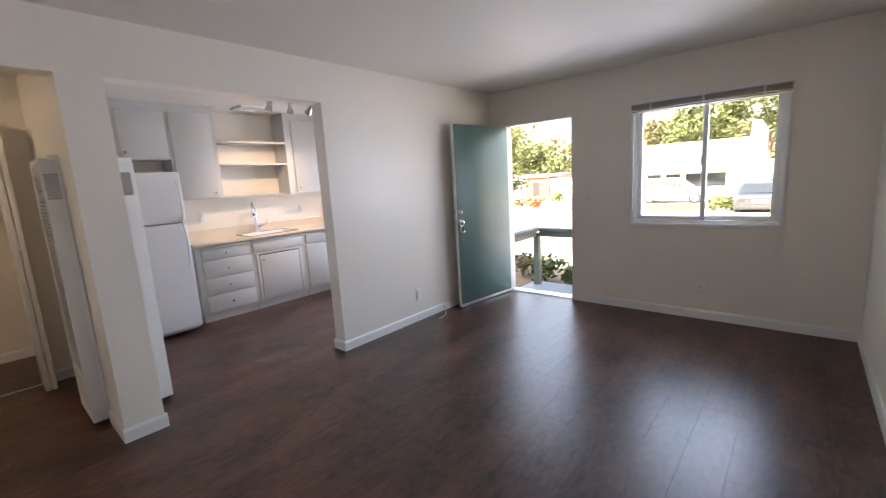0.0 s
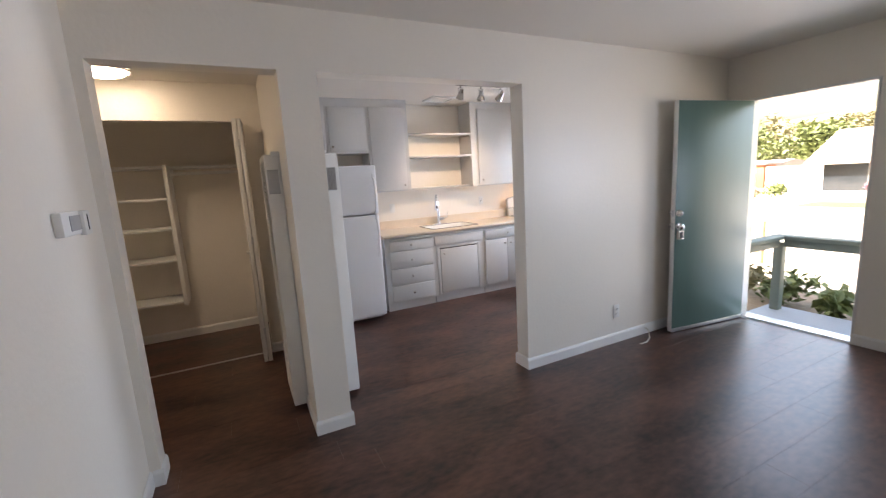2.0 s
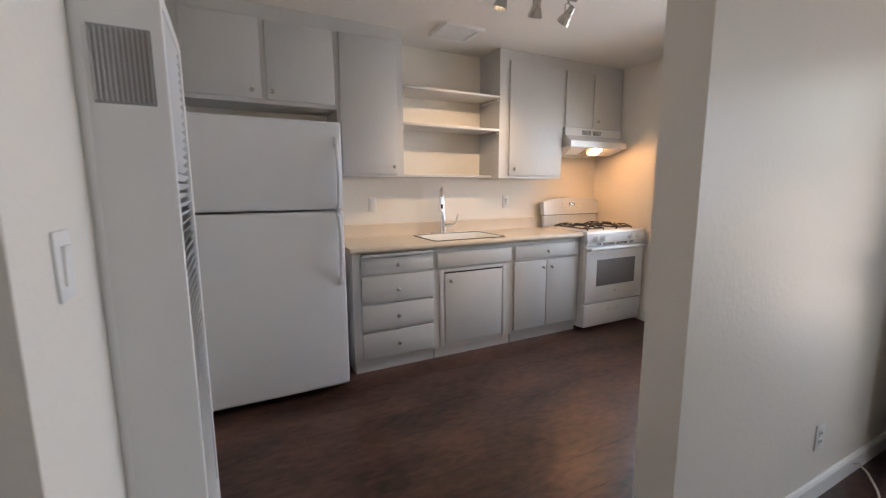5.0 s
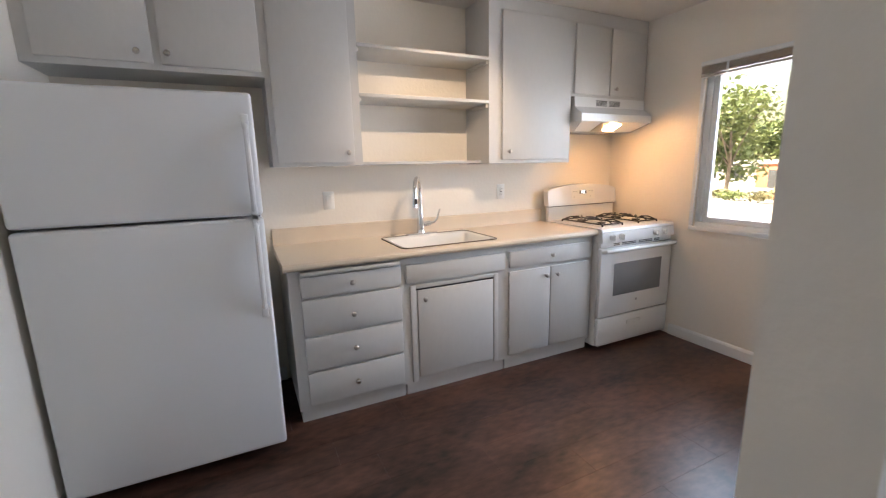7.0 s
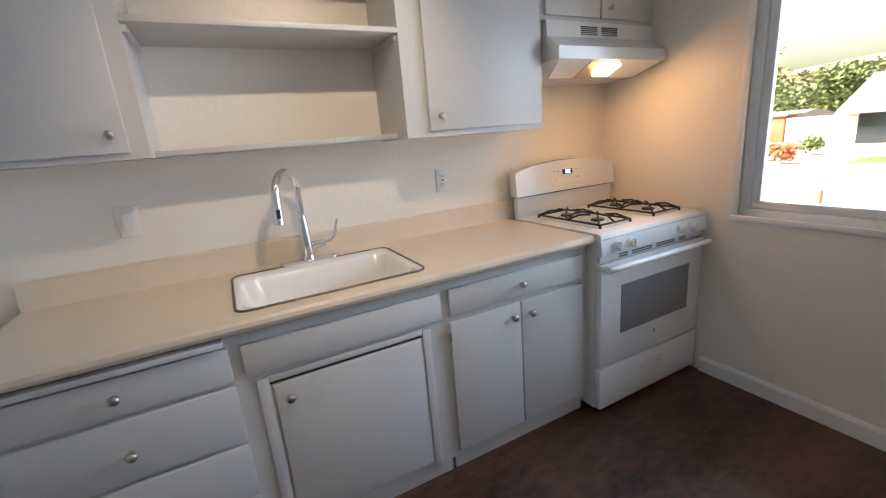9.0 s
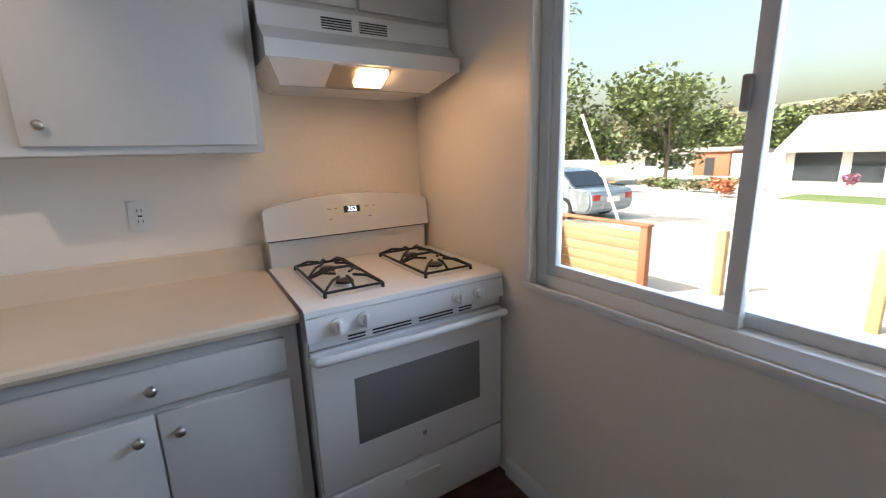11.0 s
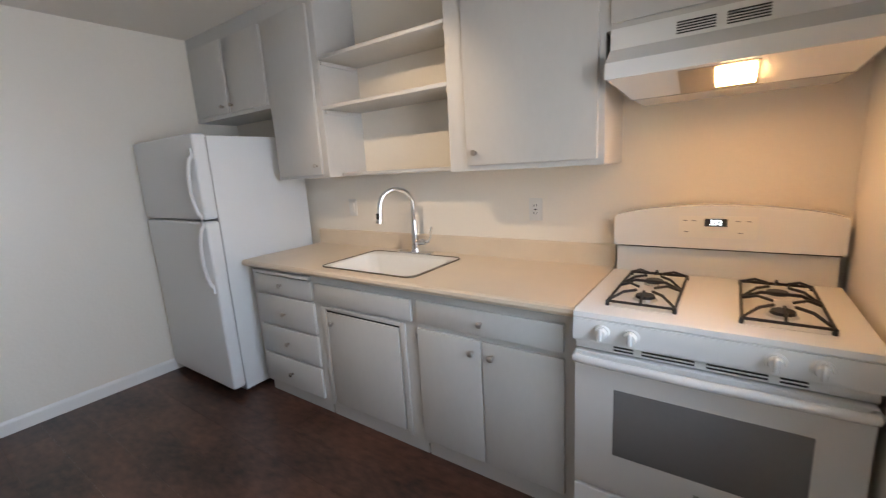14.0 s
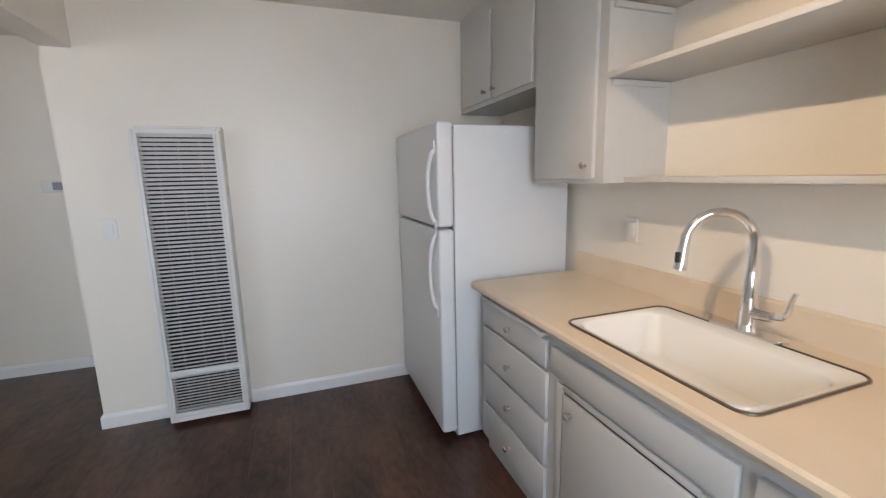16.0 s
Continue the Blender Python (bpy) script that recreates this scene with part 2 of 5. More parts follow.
# ---- plan ----
NORTH, WEST, EAST, SOUTH, TOP = 4.53, -5.50, 0.575, -0.385, 2.47
PX0, PX1 = -3.00, -2.86          # partition between living room and kitchen
HY0, HY1 = 0.482, 0.690           # partition that carries the heater
LIFT = 2.145                     # underside of the openings


def wall(name, axis, a0, a1, lo, hi, z1, openings, label, mat=None, z0=0.0):
    """A wall along axis from lo to hi, a0 to a1 thick, with openings (lo, hi, z0, z1)."""
    cuts = sorted({lo, hi, *(v for o in openings for v in o[:2])})
    zs = sorted({z0, z1, *(v for o in openings for v in o[2:])})
    bm = bmesh.new()
    for u, v in zip(cuts, cuts[1:]):
        for p, q in zip(zs, zs[1:]):
            if any(o[0] <= (u + v) / 2 <= o[1] and o[2] <= (p + q) / 2 <= o[3] for o in openings):
                continue
            if axis == "x":
                add_box(bm, u, v, a0, a1, p, q)
            else:
                add_box(bm, a0, a1, u, v, p, q)
    bmesh.ops.remove_doubles(bm, verts=bm.verts, dist=1e-5)
    bm.verts.index_update()
    seen = {}
    for f in bm.faces:
        seen.setdefault(tuple(sorted(v.index for v in f.verts)), []).append(f)
    bmesh.ops.delete(bm, geom=[f for fs in seen.values() if len(fs) > 1 for f in fs], context="FACES_ONLY")
    ob = solid(name, bm, mat or M_WALL, smooth=0)
    return tagged(ob, label, "wall", kind="structure")


DOOR = (-2.65, -1.80, -0.2, 2.06)
WIN1 = (-1.17, 0.04, 0.90, 2.08)
WIN2 = (-4.70, -3.45, 0.888, 2.05)
wall("wall_north", "x", NORTH, NORTH + 0.15, WEST - 0.15, EAST + 0.15, TOP, [DOOR, WIN1, WIN2], "off-white painted wall with orange-peel texture", z0=-0.2)
wall("wall_east", "y", EAST, EAST + 0.12, SOUTH - 0.12, NORTH, TOP, [], "plain off-white painted wall of the living room")
wall("wall_south", "x", SOUTH - 0.12, SOUTH, PX0, EAST, TOP, [], "off-white painted wall that carries the thermostat")
wall("wall_west", "y", WEST - 0.15, WEST, HY1, NORTH, TOP, [], "off-white painted kitchen wall behind the cabinets")
wall("wall_partition", "y", PX0, PX1, SOUTH, NORTH, TOP, [(-0.335, HY0, 0, LIFT), (HY1, 2.100, 0, LIFT)], "off-white partition wall with two wide openings")
wall("wall_heater", "x", HY0, HY1, WEST - 0.15, PX0, TOP, [], "off-white partition wall that holds the wall heater")
wall("wall_closet_front", "y", -4.55, -4.45, -1.7, HY0, TOP, [(-1.45, 0.335, 0, 2.105)], "off-white wall with the wide closet opening")
wall("wall_closet_back", "y", -5.62, -5.46, -1.7, HY0, TOP, [], "off-white back wall of the closet")
wall("wall_hall_south", "x", -1.82, -1.7, -5.85, PX0, TOP, [], "plain off-white wall that ends the hall")
wall("wall_hall_east", "y", PX0, PX0 + 0.12, -1.7, SOUTH - 0.12, TOP, [], "plain off-white wall of the hall")

bm = bmesh.new()
# slab runs past the north wall as an unseen eave, added to shade the porch
add_box(bm, -6.2, EAST + 0.5, -2.2, 5.35, TOP, TOP + 0.14)
tagged(solid("ceiling", bm, M_CEIL, smooth=0), "off-white painted ceiling with fine texture", "ceiling", kind="structure")
bm = bmesh.new()
add_box(bm, -4.55, PX0, -1.7, HY0, 2.41, TOP - 0.004)
tagged(solid("ceiling_hall", bm, M_CEIL, smooth=0), "slightly lower off-white ceiling of the hall", "ceiling", kind="structure")

floor = box("floor", M_SUBFLOOR, -5.85, EAST + 0.1, -1.82, NORTH + 0.02, -0.2, -0.012, bevel=0)
tagged(floor, "dark brown wood-look laminate floor with a soft gloss", "floor", kind="structure")


def base_run(axis, face, side, lo, hi):
    """Baseboard along axis at the wall face, standing out to the given side."""
    prof = [(0, 0), (0.014, 0), (0.014, 0.07), (0.009, 0.082), (0.004, 0.088), (0, 0.088)]
    bm = bmesh.new()
    if axis == "x":
        add_prism(bm, prof, lambda u, v, a: (a, face + side * u, v), lo, hi)
    else:
        add_prism(bm, prof, lambda u, v, a: (face + side * u, a, v), lo, hi)
    tagged(solid("baseboard", bm, M_TRIM, smooth=0), "white painted wooden baseboard", "baseboard", kind="structure")


base_run("x", NORTH, -1, -1.80, EAST)
base_run("x", NORTH, -1, -4.80, PX0)
base_run("x", NORTH, -1, PX1, -2.68)
base_run("y", EAST, -1, SOUTH, NORTH - 0.014)
base_run("x", SOUTH, 1, PX1, EAST - 0.014)
base_run("y", PX1, 1, 2.086, NORTH - 0.014)
base_run("y", PX0, -1, 2.086, NORTH - 0.014)
base_run("x", 2.100, -1, PX0, PX1)
base_run("y", PX1, 1, HY0 - 0.014, HY1 + 0.014)
base_run("x", HY1, 1, -3.238, PX1)
base_run("x", HY1, 1, WEST, -3.668)
base_run("x", HY0, -1, -3.238, PX1)
base_run("x", HY0, -1, -4.45, -3.668)
base_run("y", PX1, 1, SOUTH + 0.014, -0.321)
base_run("x", -0.335, 1, PX0, PX1)
base_run("y", -5.46, 1, -1.7, HY0)
base_run("x", HY0, -1, -5.446, -4.55)
base_run("y", -4.45, 1, 0.335, HY0 - 0.014)
base_run("y", WEST, 1, HY1 + 0.014, 1.64)


def window(name, x0, x1, z0, z1, mid):
    """A white vinyl slider: casing lip, frame, two sashes with panes."""
    y = NORTH
    w = thing(name, ((x0 + x1) / 2, y + 0.05, z0), "white vinyl sliding window with two clear panes", "window", kind="structure")

    def ring(nm, a0, a1, b0, b1, d0, d1, t):
        bm = bmesh.new()
        add_box(bm, a0, a1, d0, d1, b0, b0 + t, 0.003)
        add_box(bm, a0, a1, d0, d1, b1 - t, b1, 0.003)
        add_box(bm, a0, a0 + t, d0, d1, b0 + t, b1 - t, 0.003)
        add_box(bm, a1 - t, a1, d0, d1, b0 + t, b1 - t, 0.003)
        return solid(nm, bm, M_VINYL, w)

    ring("casing", x0 - 0.012, x1 + 0.012, z0 - 0.012, z1 + 0.012, y - 0.008, y - 0.001, 0.03)
    ring("frame", x0 + 0.001, x1 - 0.001, z0 + 0.001, z1 - 0.001, y + 0.045, y + 0.125, 0.045)
    for nm, a0, a1, d in (("sash", x0 + 0.047, mid + 0.025, 0.055), ("sash", mid - 0.025, x1 - 0.047, 0.090)):
        ring(nm, a0, a1, z0 + 0.047, z1 - 0.047, y + d, y + d + 0.03, 0.038)
        bm = bmesh.new()
        add_box(bm, a0 + 0.039, a1 - 0.039, y + d + 0.012, y + d + 0.016, z0 + 0.086, z1 - 0.086)
        g = solid("pane", bm, M_GLASS, w, smooth=0)
        g.visible_shadow = False
    bm = bmesh.new()
    add_box(bm, mid - 0.024, mid - 0.004, y + 0.035, y + 0.056, (z0 + z1) / 2 - 0.03, (z0 + z1) / 2 + 0.05, 0.006)
    solid("latch", bm, M_GREYP, w)
    return w


window("window_1", *WIN1, -0.553)
window("window_2", *WIN2, -4.055)


def blind(x0, x1, z1):
    """A raised mini blind: head rail, stack of slats, bottom rail and cords."""
    b = thing("window_blind", ((x0 + x1) / 2, NORTH - 0.03, z1), "raised beige slat blind bunched under its head rail", "blind", "window blinds")
    y0, y1 = NORTH - 0.045, NORTH - 0.010
    box("head_rail", M_VINYL, x0, x1, y0, y1, z1 - 0.03, z1, b, 0.004)
    for k in range(9):
        box("slat", M_BLIND, x0 + 0.008, x1 - 0.008, y0 - 0.003 + 0.003 * (k % 2), y1, z1 - 0.038 - k * 0.0055, z1 - 0.035 - k * 0.0055, b, 0)
    box("bottom_rail", M_BLIND, x0 + 0.006, x1 - 0.006, y0, y1, z1 - 0.104, z1 - 0.088, b, 0.004)
    for f in (0.15, 0.5, 0.85):
        x = x0 + (x1 - x0) * f
        box("tape", M_VINYL, x - 0.008, x + 0.008, y0 - 0.007, y0 - 0.004, z1 - 0.10, z1 - 0.03, b, 0)


blind(-1.175, 0.055, 2.10)
blind(-4.70, -3.45, 2.06)

# ---- entry door ----
fr = thing("door_frame", (-2.225, NORTH + 0.06, 0), "white painted wooden door frame with metal threshold", "door frame", kind="structure")
bm = bmesh.new()
add_box(bm, -2.668, -2.649, NORTH - 0.006, NORTH + 0.15, 0, 2.06, 0.002)
add_box(bm, -1.801, -1.784, NORTH - 0.006, NORTH + 0.15, 0, 2.06, 0.002)
add_box(bm, -2.668, -1.784, NORTH - 0.006, NORTH + 0.15, 2.052, 2.073, 0.002)
solid("jamb", bm, M_TRIM, fr)
bm = bmesh.new()
add_prism(bm, [(0, -0.02), (0.17, -0.02), (0.17, 0.0), (0.15, 0.016), (0.02, 0.016), (0, 0.0)], lambda u, v, a: (a, NORTH - 0.02 + u, v), -2.648, -1.802)
solid("threshold", bm, M_ALU, fr)

ang = math.degrees(math.atan2(3.63 - 4.515, -2.762 + 2.648))
door = thing("entry_door", (0, 0, 0), "open teal-green painted flush entry door with white edges", "door")
D = 0.905
bm = bmesh.new()
add_box(bm, 0.0, D, 0.002, 0.042, 0.012, 2.05, 0.002)
solid("leaf", bm, M_TRIM, door)
bm = bmesh.new()
add_box(bm, 0.008, D - 0.006, 0.0415, 0.0445, 0.04, 2.047, 0.001)
solid("teal_face", bm, M_DOOR, door)
box("sweep", M_ALU, 0.01, D - 0.005, 0.0425, 0.048, 0.008, 0.036, door, 0.001)
for z, big in ((1.10, 0), (0.985, 1)):
    bm = bmesh.new()
    add_cone(bm, (D - 0.042, 0.044, z), (D - 0.042, 0.052, z), 0.032, 0.030, 20)
    add_cone(bm, (D - 0.042, 0.05, z), (D - 0.042, 0.075, z), 0.014 if big else 0.022, 0.012 if big else 0.020, 16)
    if big:
        add_ball(bm, (D - 0.042, 0.082, z), 0.026, (1, 0.75, 1))
    else:
        add_box(bm, D - 0.046, D - 0.038, 0.074, 0.088, z - 0.012, z + 0.012, 0.002)
    add_cone(bm, (D - 0.042, 0.003, z), (D - 0.042, -0.012, z), 0.03, 0.026, 20)
    add_ball(bm, (D - 0.042, -0.035, z), 0.024, (1, 0.8, 1))
    solid("knob" if big else "deadbolt", bm, M_CHROME, door)
    box("strike_plate", M_ALU, D - 0.0015, D + 0.0012, 0.010, 0.034, z - 0.028, z + 0.028, door, 0)
for z in (0.25, 1.05, 1.85):
    cylinder("hinge", M_ALU, (-0.004, 0.0, z - 0.045), (-0.004, 0.0, z + 0.045), 0.006, None, door, 8)
door.matrix_basis = pose(-2.648, 4.512, 0, 0, 0, ang)
lb = thing("key_lock_box", (0, 0, 0), "small grey metal lock box hung on the door knob", "lock box")
bm = bmesh.new()
add_box(bm, -0.028, 0.028, -0.016, 0.016, -0.105, -0.025, 0.005)
solid("body", bm, M_NICKEL, lb)
box("keypad", M_DARK, -0.018, 0.018, 0.0165, 0.0185, -0.09, -0.035, lb, 0)
tube("shackle", M_CHROME, [(0.016 * math.cos(a) * 1.2, 0, -0.028 + 0.045 * math.sin(a)) for a in [math.pi * k / 10 for k in range(11)]], 0.004, lb, 8)
lb.matrix_basis = pose(-2.648, 4.512, 0, 0, 0, ang) @ pose(D - 0.042, 0.066, 0.975)

# ---- wall plates ----


def plate(name, x, y, z, rz, inner, label, cat):
    """A wall plate that faces its local -y."""
    p = thing(name, (0, 0, 0), label, cat)
    bm = bmesh.new()
    add_box(bm, -0.036, 0.036, -0.006, 0, -0.058, 0.058, 0.003)
    solid("cover", bm, M_PLASTIC, p)
    if inner == "rocker":
        bm = bmesh.new()
        add_prism(bm, [(-0.033, -0.006), (-0.033, -0.009), (0.033, -0.0125), (0.033, -0.006)], lambda u, v, a: (a, v, u), -0.016, 0.016)
        solid("rocker", bm, M_PLASTIC, p, smooth=0)
    else:
        for s in (-0.02, 0.02):
            box("socket", M_PLASTIC, -0.016, 0.016, -0.0085, -0.0055, s - 0.015, s + 0.015, p, 0.002)
            bm = bmesh.new()
            add_box(bm, -0.008, -0.0055, -0.0095, -0.008, s - 0.005, s + 0.006)
            add_box(bm, 0.0055, 0.008, -0.0095, -0.008, s - 0.005, s + 0.006)
            solid("slot", bm, M_DARK, p, smooth=0)
        if inner == "gfci":
            box("test_button", M_DARK, -0.007, 0.007, -0.0095, -0.008, -0.003, 0.003, p, 0)
    p.matrix_basis = pose(x, y, z, 0, 0, rz)
    return p


plate("power_outlet", PX1, 3.06, 0.285, 90, "duplex", "white duplex power outlet low on the wall", "outlet")
plate("power_outlet", -0.523, NORTH, 0.30, 0, "duplex", "white duplex power outlet low on the wall", "outlet")
plate("power_outlet", -3.94, NORTH, 0.28, 0, "duplex", "white duplex power outlet low on the wall", "outlet")
plate("power_outlet", WEST, 3.345, 1.18, 90, "gfci", "white safety outlet above the counter", "outlet")
plate("light_switch", WEST, 2.0, 1.18, 90, "rocker", "white rocker switch above the counter", "switch")
plate("light_switch", -1.64, NORTH, 1.15, 0, "rocker", "white rocker switch beside the entry door", "switch")
plate("light_switch", -3.04, HY1, 1.19, 180, "rocker", "white rocker switch beside the heater", "switch")

th = thing("thermostat", (-2.39, SOUTH, 1.46), "off-white plastic wall thermostat with a grey dial panel", "thermostat")
box("case", M_PLASTIC, -2.48, -2.29, SOUTH, SOUTH + 0.03, 1.388, 1.478, th, 0.006)
box("dial_panel", M_GREYP, -2.475, -2.36, SOUTH + 0.030, SOUTH + 0.033, 1.405, 1.462, th, 0.001)
sm = thing("wall_control", (-2.60, SOUTH, 1.455), "narrow white wall control with a dark slide slot", "wall control")
box("case", M_PLASTIC, -2.64, -2.56, SOUTH, SOUTH + 0.022, 1.375, 1.475, sm, 0.004)
box("slot", M_DARK, -2.605, -2.595, SOUTH + 0.022, SOUTH + 0.0235, 1.395, 1.46, sm, 0)

cb = tube("loose_cable", M_CABLE, [(PX1 + 0.015, 3.42, 0.05), (PX1 + 0.03, 3.42, 0.06), (PX1 + 0.07, 3.40, 0.045), (PX1 + 0.12, 3.35, 0.012), (PX1 + 0.16, 3.26, 0.006), (PX1 + 0.155, 3.18, 0.006)], 0.0045)
tagged(cb, "short cream coaxial cable end lying on the floor", "cable")
cb2 = tube("loose_cable", M_CABLE, [(EAST - 0.015, 2.20, 0.04), (EAST - 0.04, 2.2, 0.05), (EAST - 0.09, 2.18, 0.02), (EAST - 0.13, 2.15, 0.006), (EAST - 0.15, 2.1, 0.006)], 0.005)
tagged(cb2, "short dark cable end sticking out of the wall", "cable")

# ---- wall heater ----
ht = thing("wall_heater", (-3.445, (HY0 + HY1) / 2, 0.0), "tall white double-sided gas wall heater with louvred fronts", "wall heater")


def heater_side(face, s):
    """One side of the heater; s = +1 faces the kitchen, -1 the hall."""
    x0, x1, deep = -3.668, -3.238, 0.155
    if s < 0:
        deep = 0.095
    fy = face + s * deep
    lo, hi = sorted((face, fy))
    bm = bmesh.new()
    for a0, a1 in ((x0, x0 + 0.02), (x1 - 0.02, x1)):
        add_box(bm, a0, a1, lo, hi - 0.0 if s > 0 else hi, 0.03, 1.722, 0.004)
        add_box(bm, a0, a1, *sorted((face, face + s * deep * 0.55)), 1.722, 1.748, 0.003)
    add_box(bm, x0 + 0.02, x1 - 0.02, lo, hi, 1.712, 1.730, 0.003)
    add_box(bm, x0 + 0.02, x1 - 0.02, *sorted((face, face + s * deep * 0.55)), 1.730, 1.748, 0.003)
    add_box(bm, x0 + 0.02, x1 - 0.02, lo, hi, 0.03, 0.06, 0.003)
    solid("cabinet", bm, M_HEATER, ht)
    # near-black sheet: the shade between the louvres is put into its colour
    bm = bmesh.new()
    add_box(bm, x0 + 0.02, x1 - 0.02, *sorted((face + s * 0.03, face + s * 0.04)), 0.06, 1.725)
    solid("louvre_gap_shade", bm, M_DARK, ht, smooth=0)
    bm = bmesh.new()
    for z0, z1 in ((0.06, 0.085), (0.315, 0.35), (1.70, 1.725)):
        add_box(bm, x0 + 0.02, x1 - 0.02, *sorted((fy - s * 0.014, fy - s * 0.001)), z0, z1, 0.002)
    for a0 in (x0 + 0.02, x1 - 0.036):
        for z0, z1 in ((0.085, 0.315), (0.35, 1.70)):
            add_box(bm, a0, a0 + 0.016, *sorted((fy - s * 0.014, fy - s * 0.001)), z0, z1, 0.002)
    solid("front_frame", bm, M_HEATER, ht)

    def louvre(z, h):
        bm = bmesh.new()
        add_prism(bm, [(0.004, h * 0.55), (0.0065, h * 0.55), (0.020, -h * 0.35), (0.0175, -h * 0.35)][:], lambda u, v, a: (a, fy - s * u, z + v), x0 + 0.036, x1 - 0.036)
        return solid("louvre", bm, M_HEATER, ht, smooth=0)

    n = 58
    for k in range(n):
        louvre(0.362 + (1.690 - 0.362) * k / (n - 1), 0.0168)
    for k in range(12):
        louvre(0.096 + (0.305 - 0.096) * k / 11, 0.0165)
    bm = bmesh.new()
    for f in (0.25, 0.5, 0.75):
        xx = x0 + (x1 - x0) * f
        add_box(bm, xx - 0.001, xx + 0.001, *sorted((fy - s * 0.034, fy - s * 0.031)), 0.085, 1.70)
    solid("wire", bm, M_ALU, ht, smooth=0)
    # side vents
    c = (face + fy) / 2 + s * 0.003
    w = 0.052 if s > 0 else 0.034
    box("vent", M_GREYP, x1, x1 + 0.0015, c - w, c + w, 1.485, 1.635, ht, 0)
    bm = bmesh.new()
    for k in range(12):
        yy = c - w + 2 * w * (k + 0.5) / 12
        add_box(bm, x1 + 0.001, x1 + 0.005, yy - 0.0022, yy + 0.0012, 1.49, 1.63)
    solid("vent_fin", bm, M_ALU, ht, smooth=0)
    bm = bmesh.new()
    add_box(bm, x1 - 0.002, x1 + 0.002, *sorted((face + s * 0.006, face + s * 0.018)), 0.05, 1.72, 0.001)
    solid("side_seam", bm, M_HEATER, ht)


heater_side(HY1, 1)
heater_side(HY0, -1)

# ---- closet ----
CB = -5.459                      # face of the closet's back wall
sh = thing("closet_shelves", (-5.3, -0.9, 0.43), "white painted closet shelf unit with five shelves fixed to the wall", "shelf")
for y in (-1.46, -0.385):
    box("upright", M_TRIM, CB, -5.115, y, y + 0.035, 0.425, 1.80, sh)
for z in (0.452, 0.872, 1.176, 1.466, 1.770):
    box("shelf", M_TRIM, CB, -5.12, -1.425, -0.386, z, z + 0.022, sh)
hr = thing("closet_hanging_rail", (-5.3, 0.03, 1.72), "white closet shelf board with a hanging rod below", "clothes rail")
box("board", M_TRIM, CB, -5.19, -0.349, HY0, 1.765, 1.787, hr)
cylinder("rod", M_TRIM, (-5.22, -0.349, 1.715), (-5.22, HY0 - 0.001, 1.715), 0.016, None, hr)
box("cleat", M_TRIM, CB, -5.19, -0.349, -0.331, 1.69, 1.765, hr)
tr = box("closet_floor_track", M_ALU, -4.475, -4.45, -1.45, 0.335, 0.0, 0.008)
tagged(tr, "thin aluminium bifold door track on the floor", "door track", kind="structure")
bf = thing("bifold_door", (-4.33, 0.27, 0.02), "cream painted bifold closet door folded fully open", "closet door")
for y in (0.250, 0.287):
    bm = bmesh.new()
    add_box(bm, -4.46, -4.19, y, y + 0.032, 0.02, 2.09, 0.003)
    solid("panel", bm, M_TRIM, bf)
cylinder("knob", M_PLASTIC, (-4.225, 0.25, 1.0), (-4.225, 0.228, 1.0), 0.009, 0.014, bf)
for z in (0.3, 1.1, 1.9):
    box("hinge", M_ALU, -4.191, -4.1875, 0.275, 0.293, z - 0.03, z + 0.03, bf, 0)

hl = thing("hall_ceiling_lamp", (-4.06, -0.50, 2.41), "lit round flush ceiling lamp with frosted glass and nickel ring", "ceiling lamp")
cylinder("base", M_NICKEL, (-4.06, -0.50, 2.41), (-4.06, -0.50, 2.385), 0.163, 0.163, hl, 32)
bm = bmesh.new()
add_ball(bm, (-4.06, -0.50, 2.383), 0.148, (1, 1, 0.36), 32, 16)
solid("shade", bm, M_LAMP, hl)
tube("ring", M_NICKEL, [(-4.06 + 0.158 * math.cos(a), -0.50 + 0.158 * math.sin(a), 2.374) for a in [2 * math.pi * k / 40 for k in range(41)]], 0.008, hl, 8)

# ---- kitchen: base cabinets ----
FX = -4.895                      # face frame plane
DX = -4.876                      # door and drawer faces


def knob(parent, x, y, z):
    """A round chrome knob that stands out along +x."""
    bm = bmesh.new()
    add_cone(bm, (x, y, z), (x + 0.004, y, z), 0.009, 0.008, 14)
    add_cone(bm, (x + 0.003, y, z), (x + 0.015, y, z), 0.005, 0.006, 12)
    add_ball(bm, (x + 0.020, y, z), 0.0145, (0.62, 1, 1), 16, 10)
    return solid("knob", bm, M_NICKEL, parent)


def front(parent, name, y0, y1, z0, z1, x=DX, thick=0.018):
    bm = bmesh.new()
    add_box(bm, x - thick, x, y0, y1, z0, z1, 0.004, 2)
    return solid(name, bm, M_CAB, parent)


def base_cabinet(y0, y1, label, top=0.875):
    c = thing("base_cabinet", (-5.2, (y0 + y1) / 2, 0), label, "cabinet", "kitchen base cabinets")
    bm = bmesh.new()
    add_box(bm, WEST + 0.001, FX, y0, y1, 0.085, top)
    if top < 0.875:
        add_box(bm, FX - 0.018, FX, y0, y1, top, 0.875)
    add_box(bm, WEST + 0.001, -4.925, y0 + 0.012, y1, 0.0, 0.085)
    solid("body", bm, M_CAB, c, smooth=0)
    return c


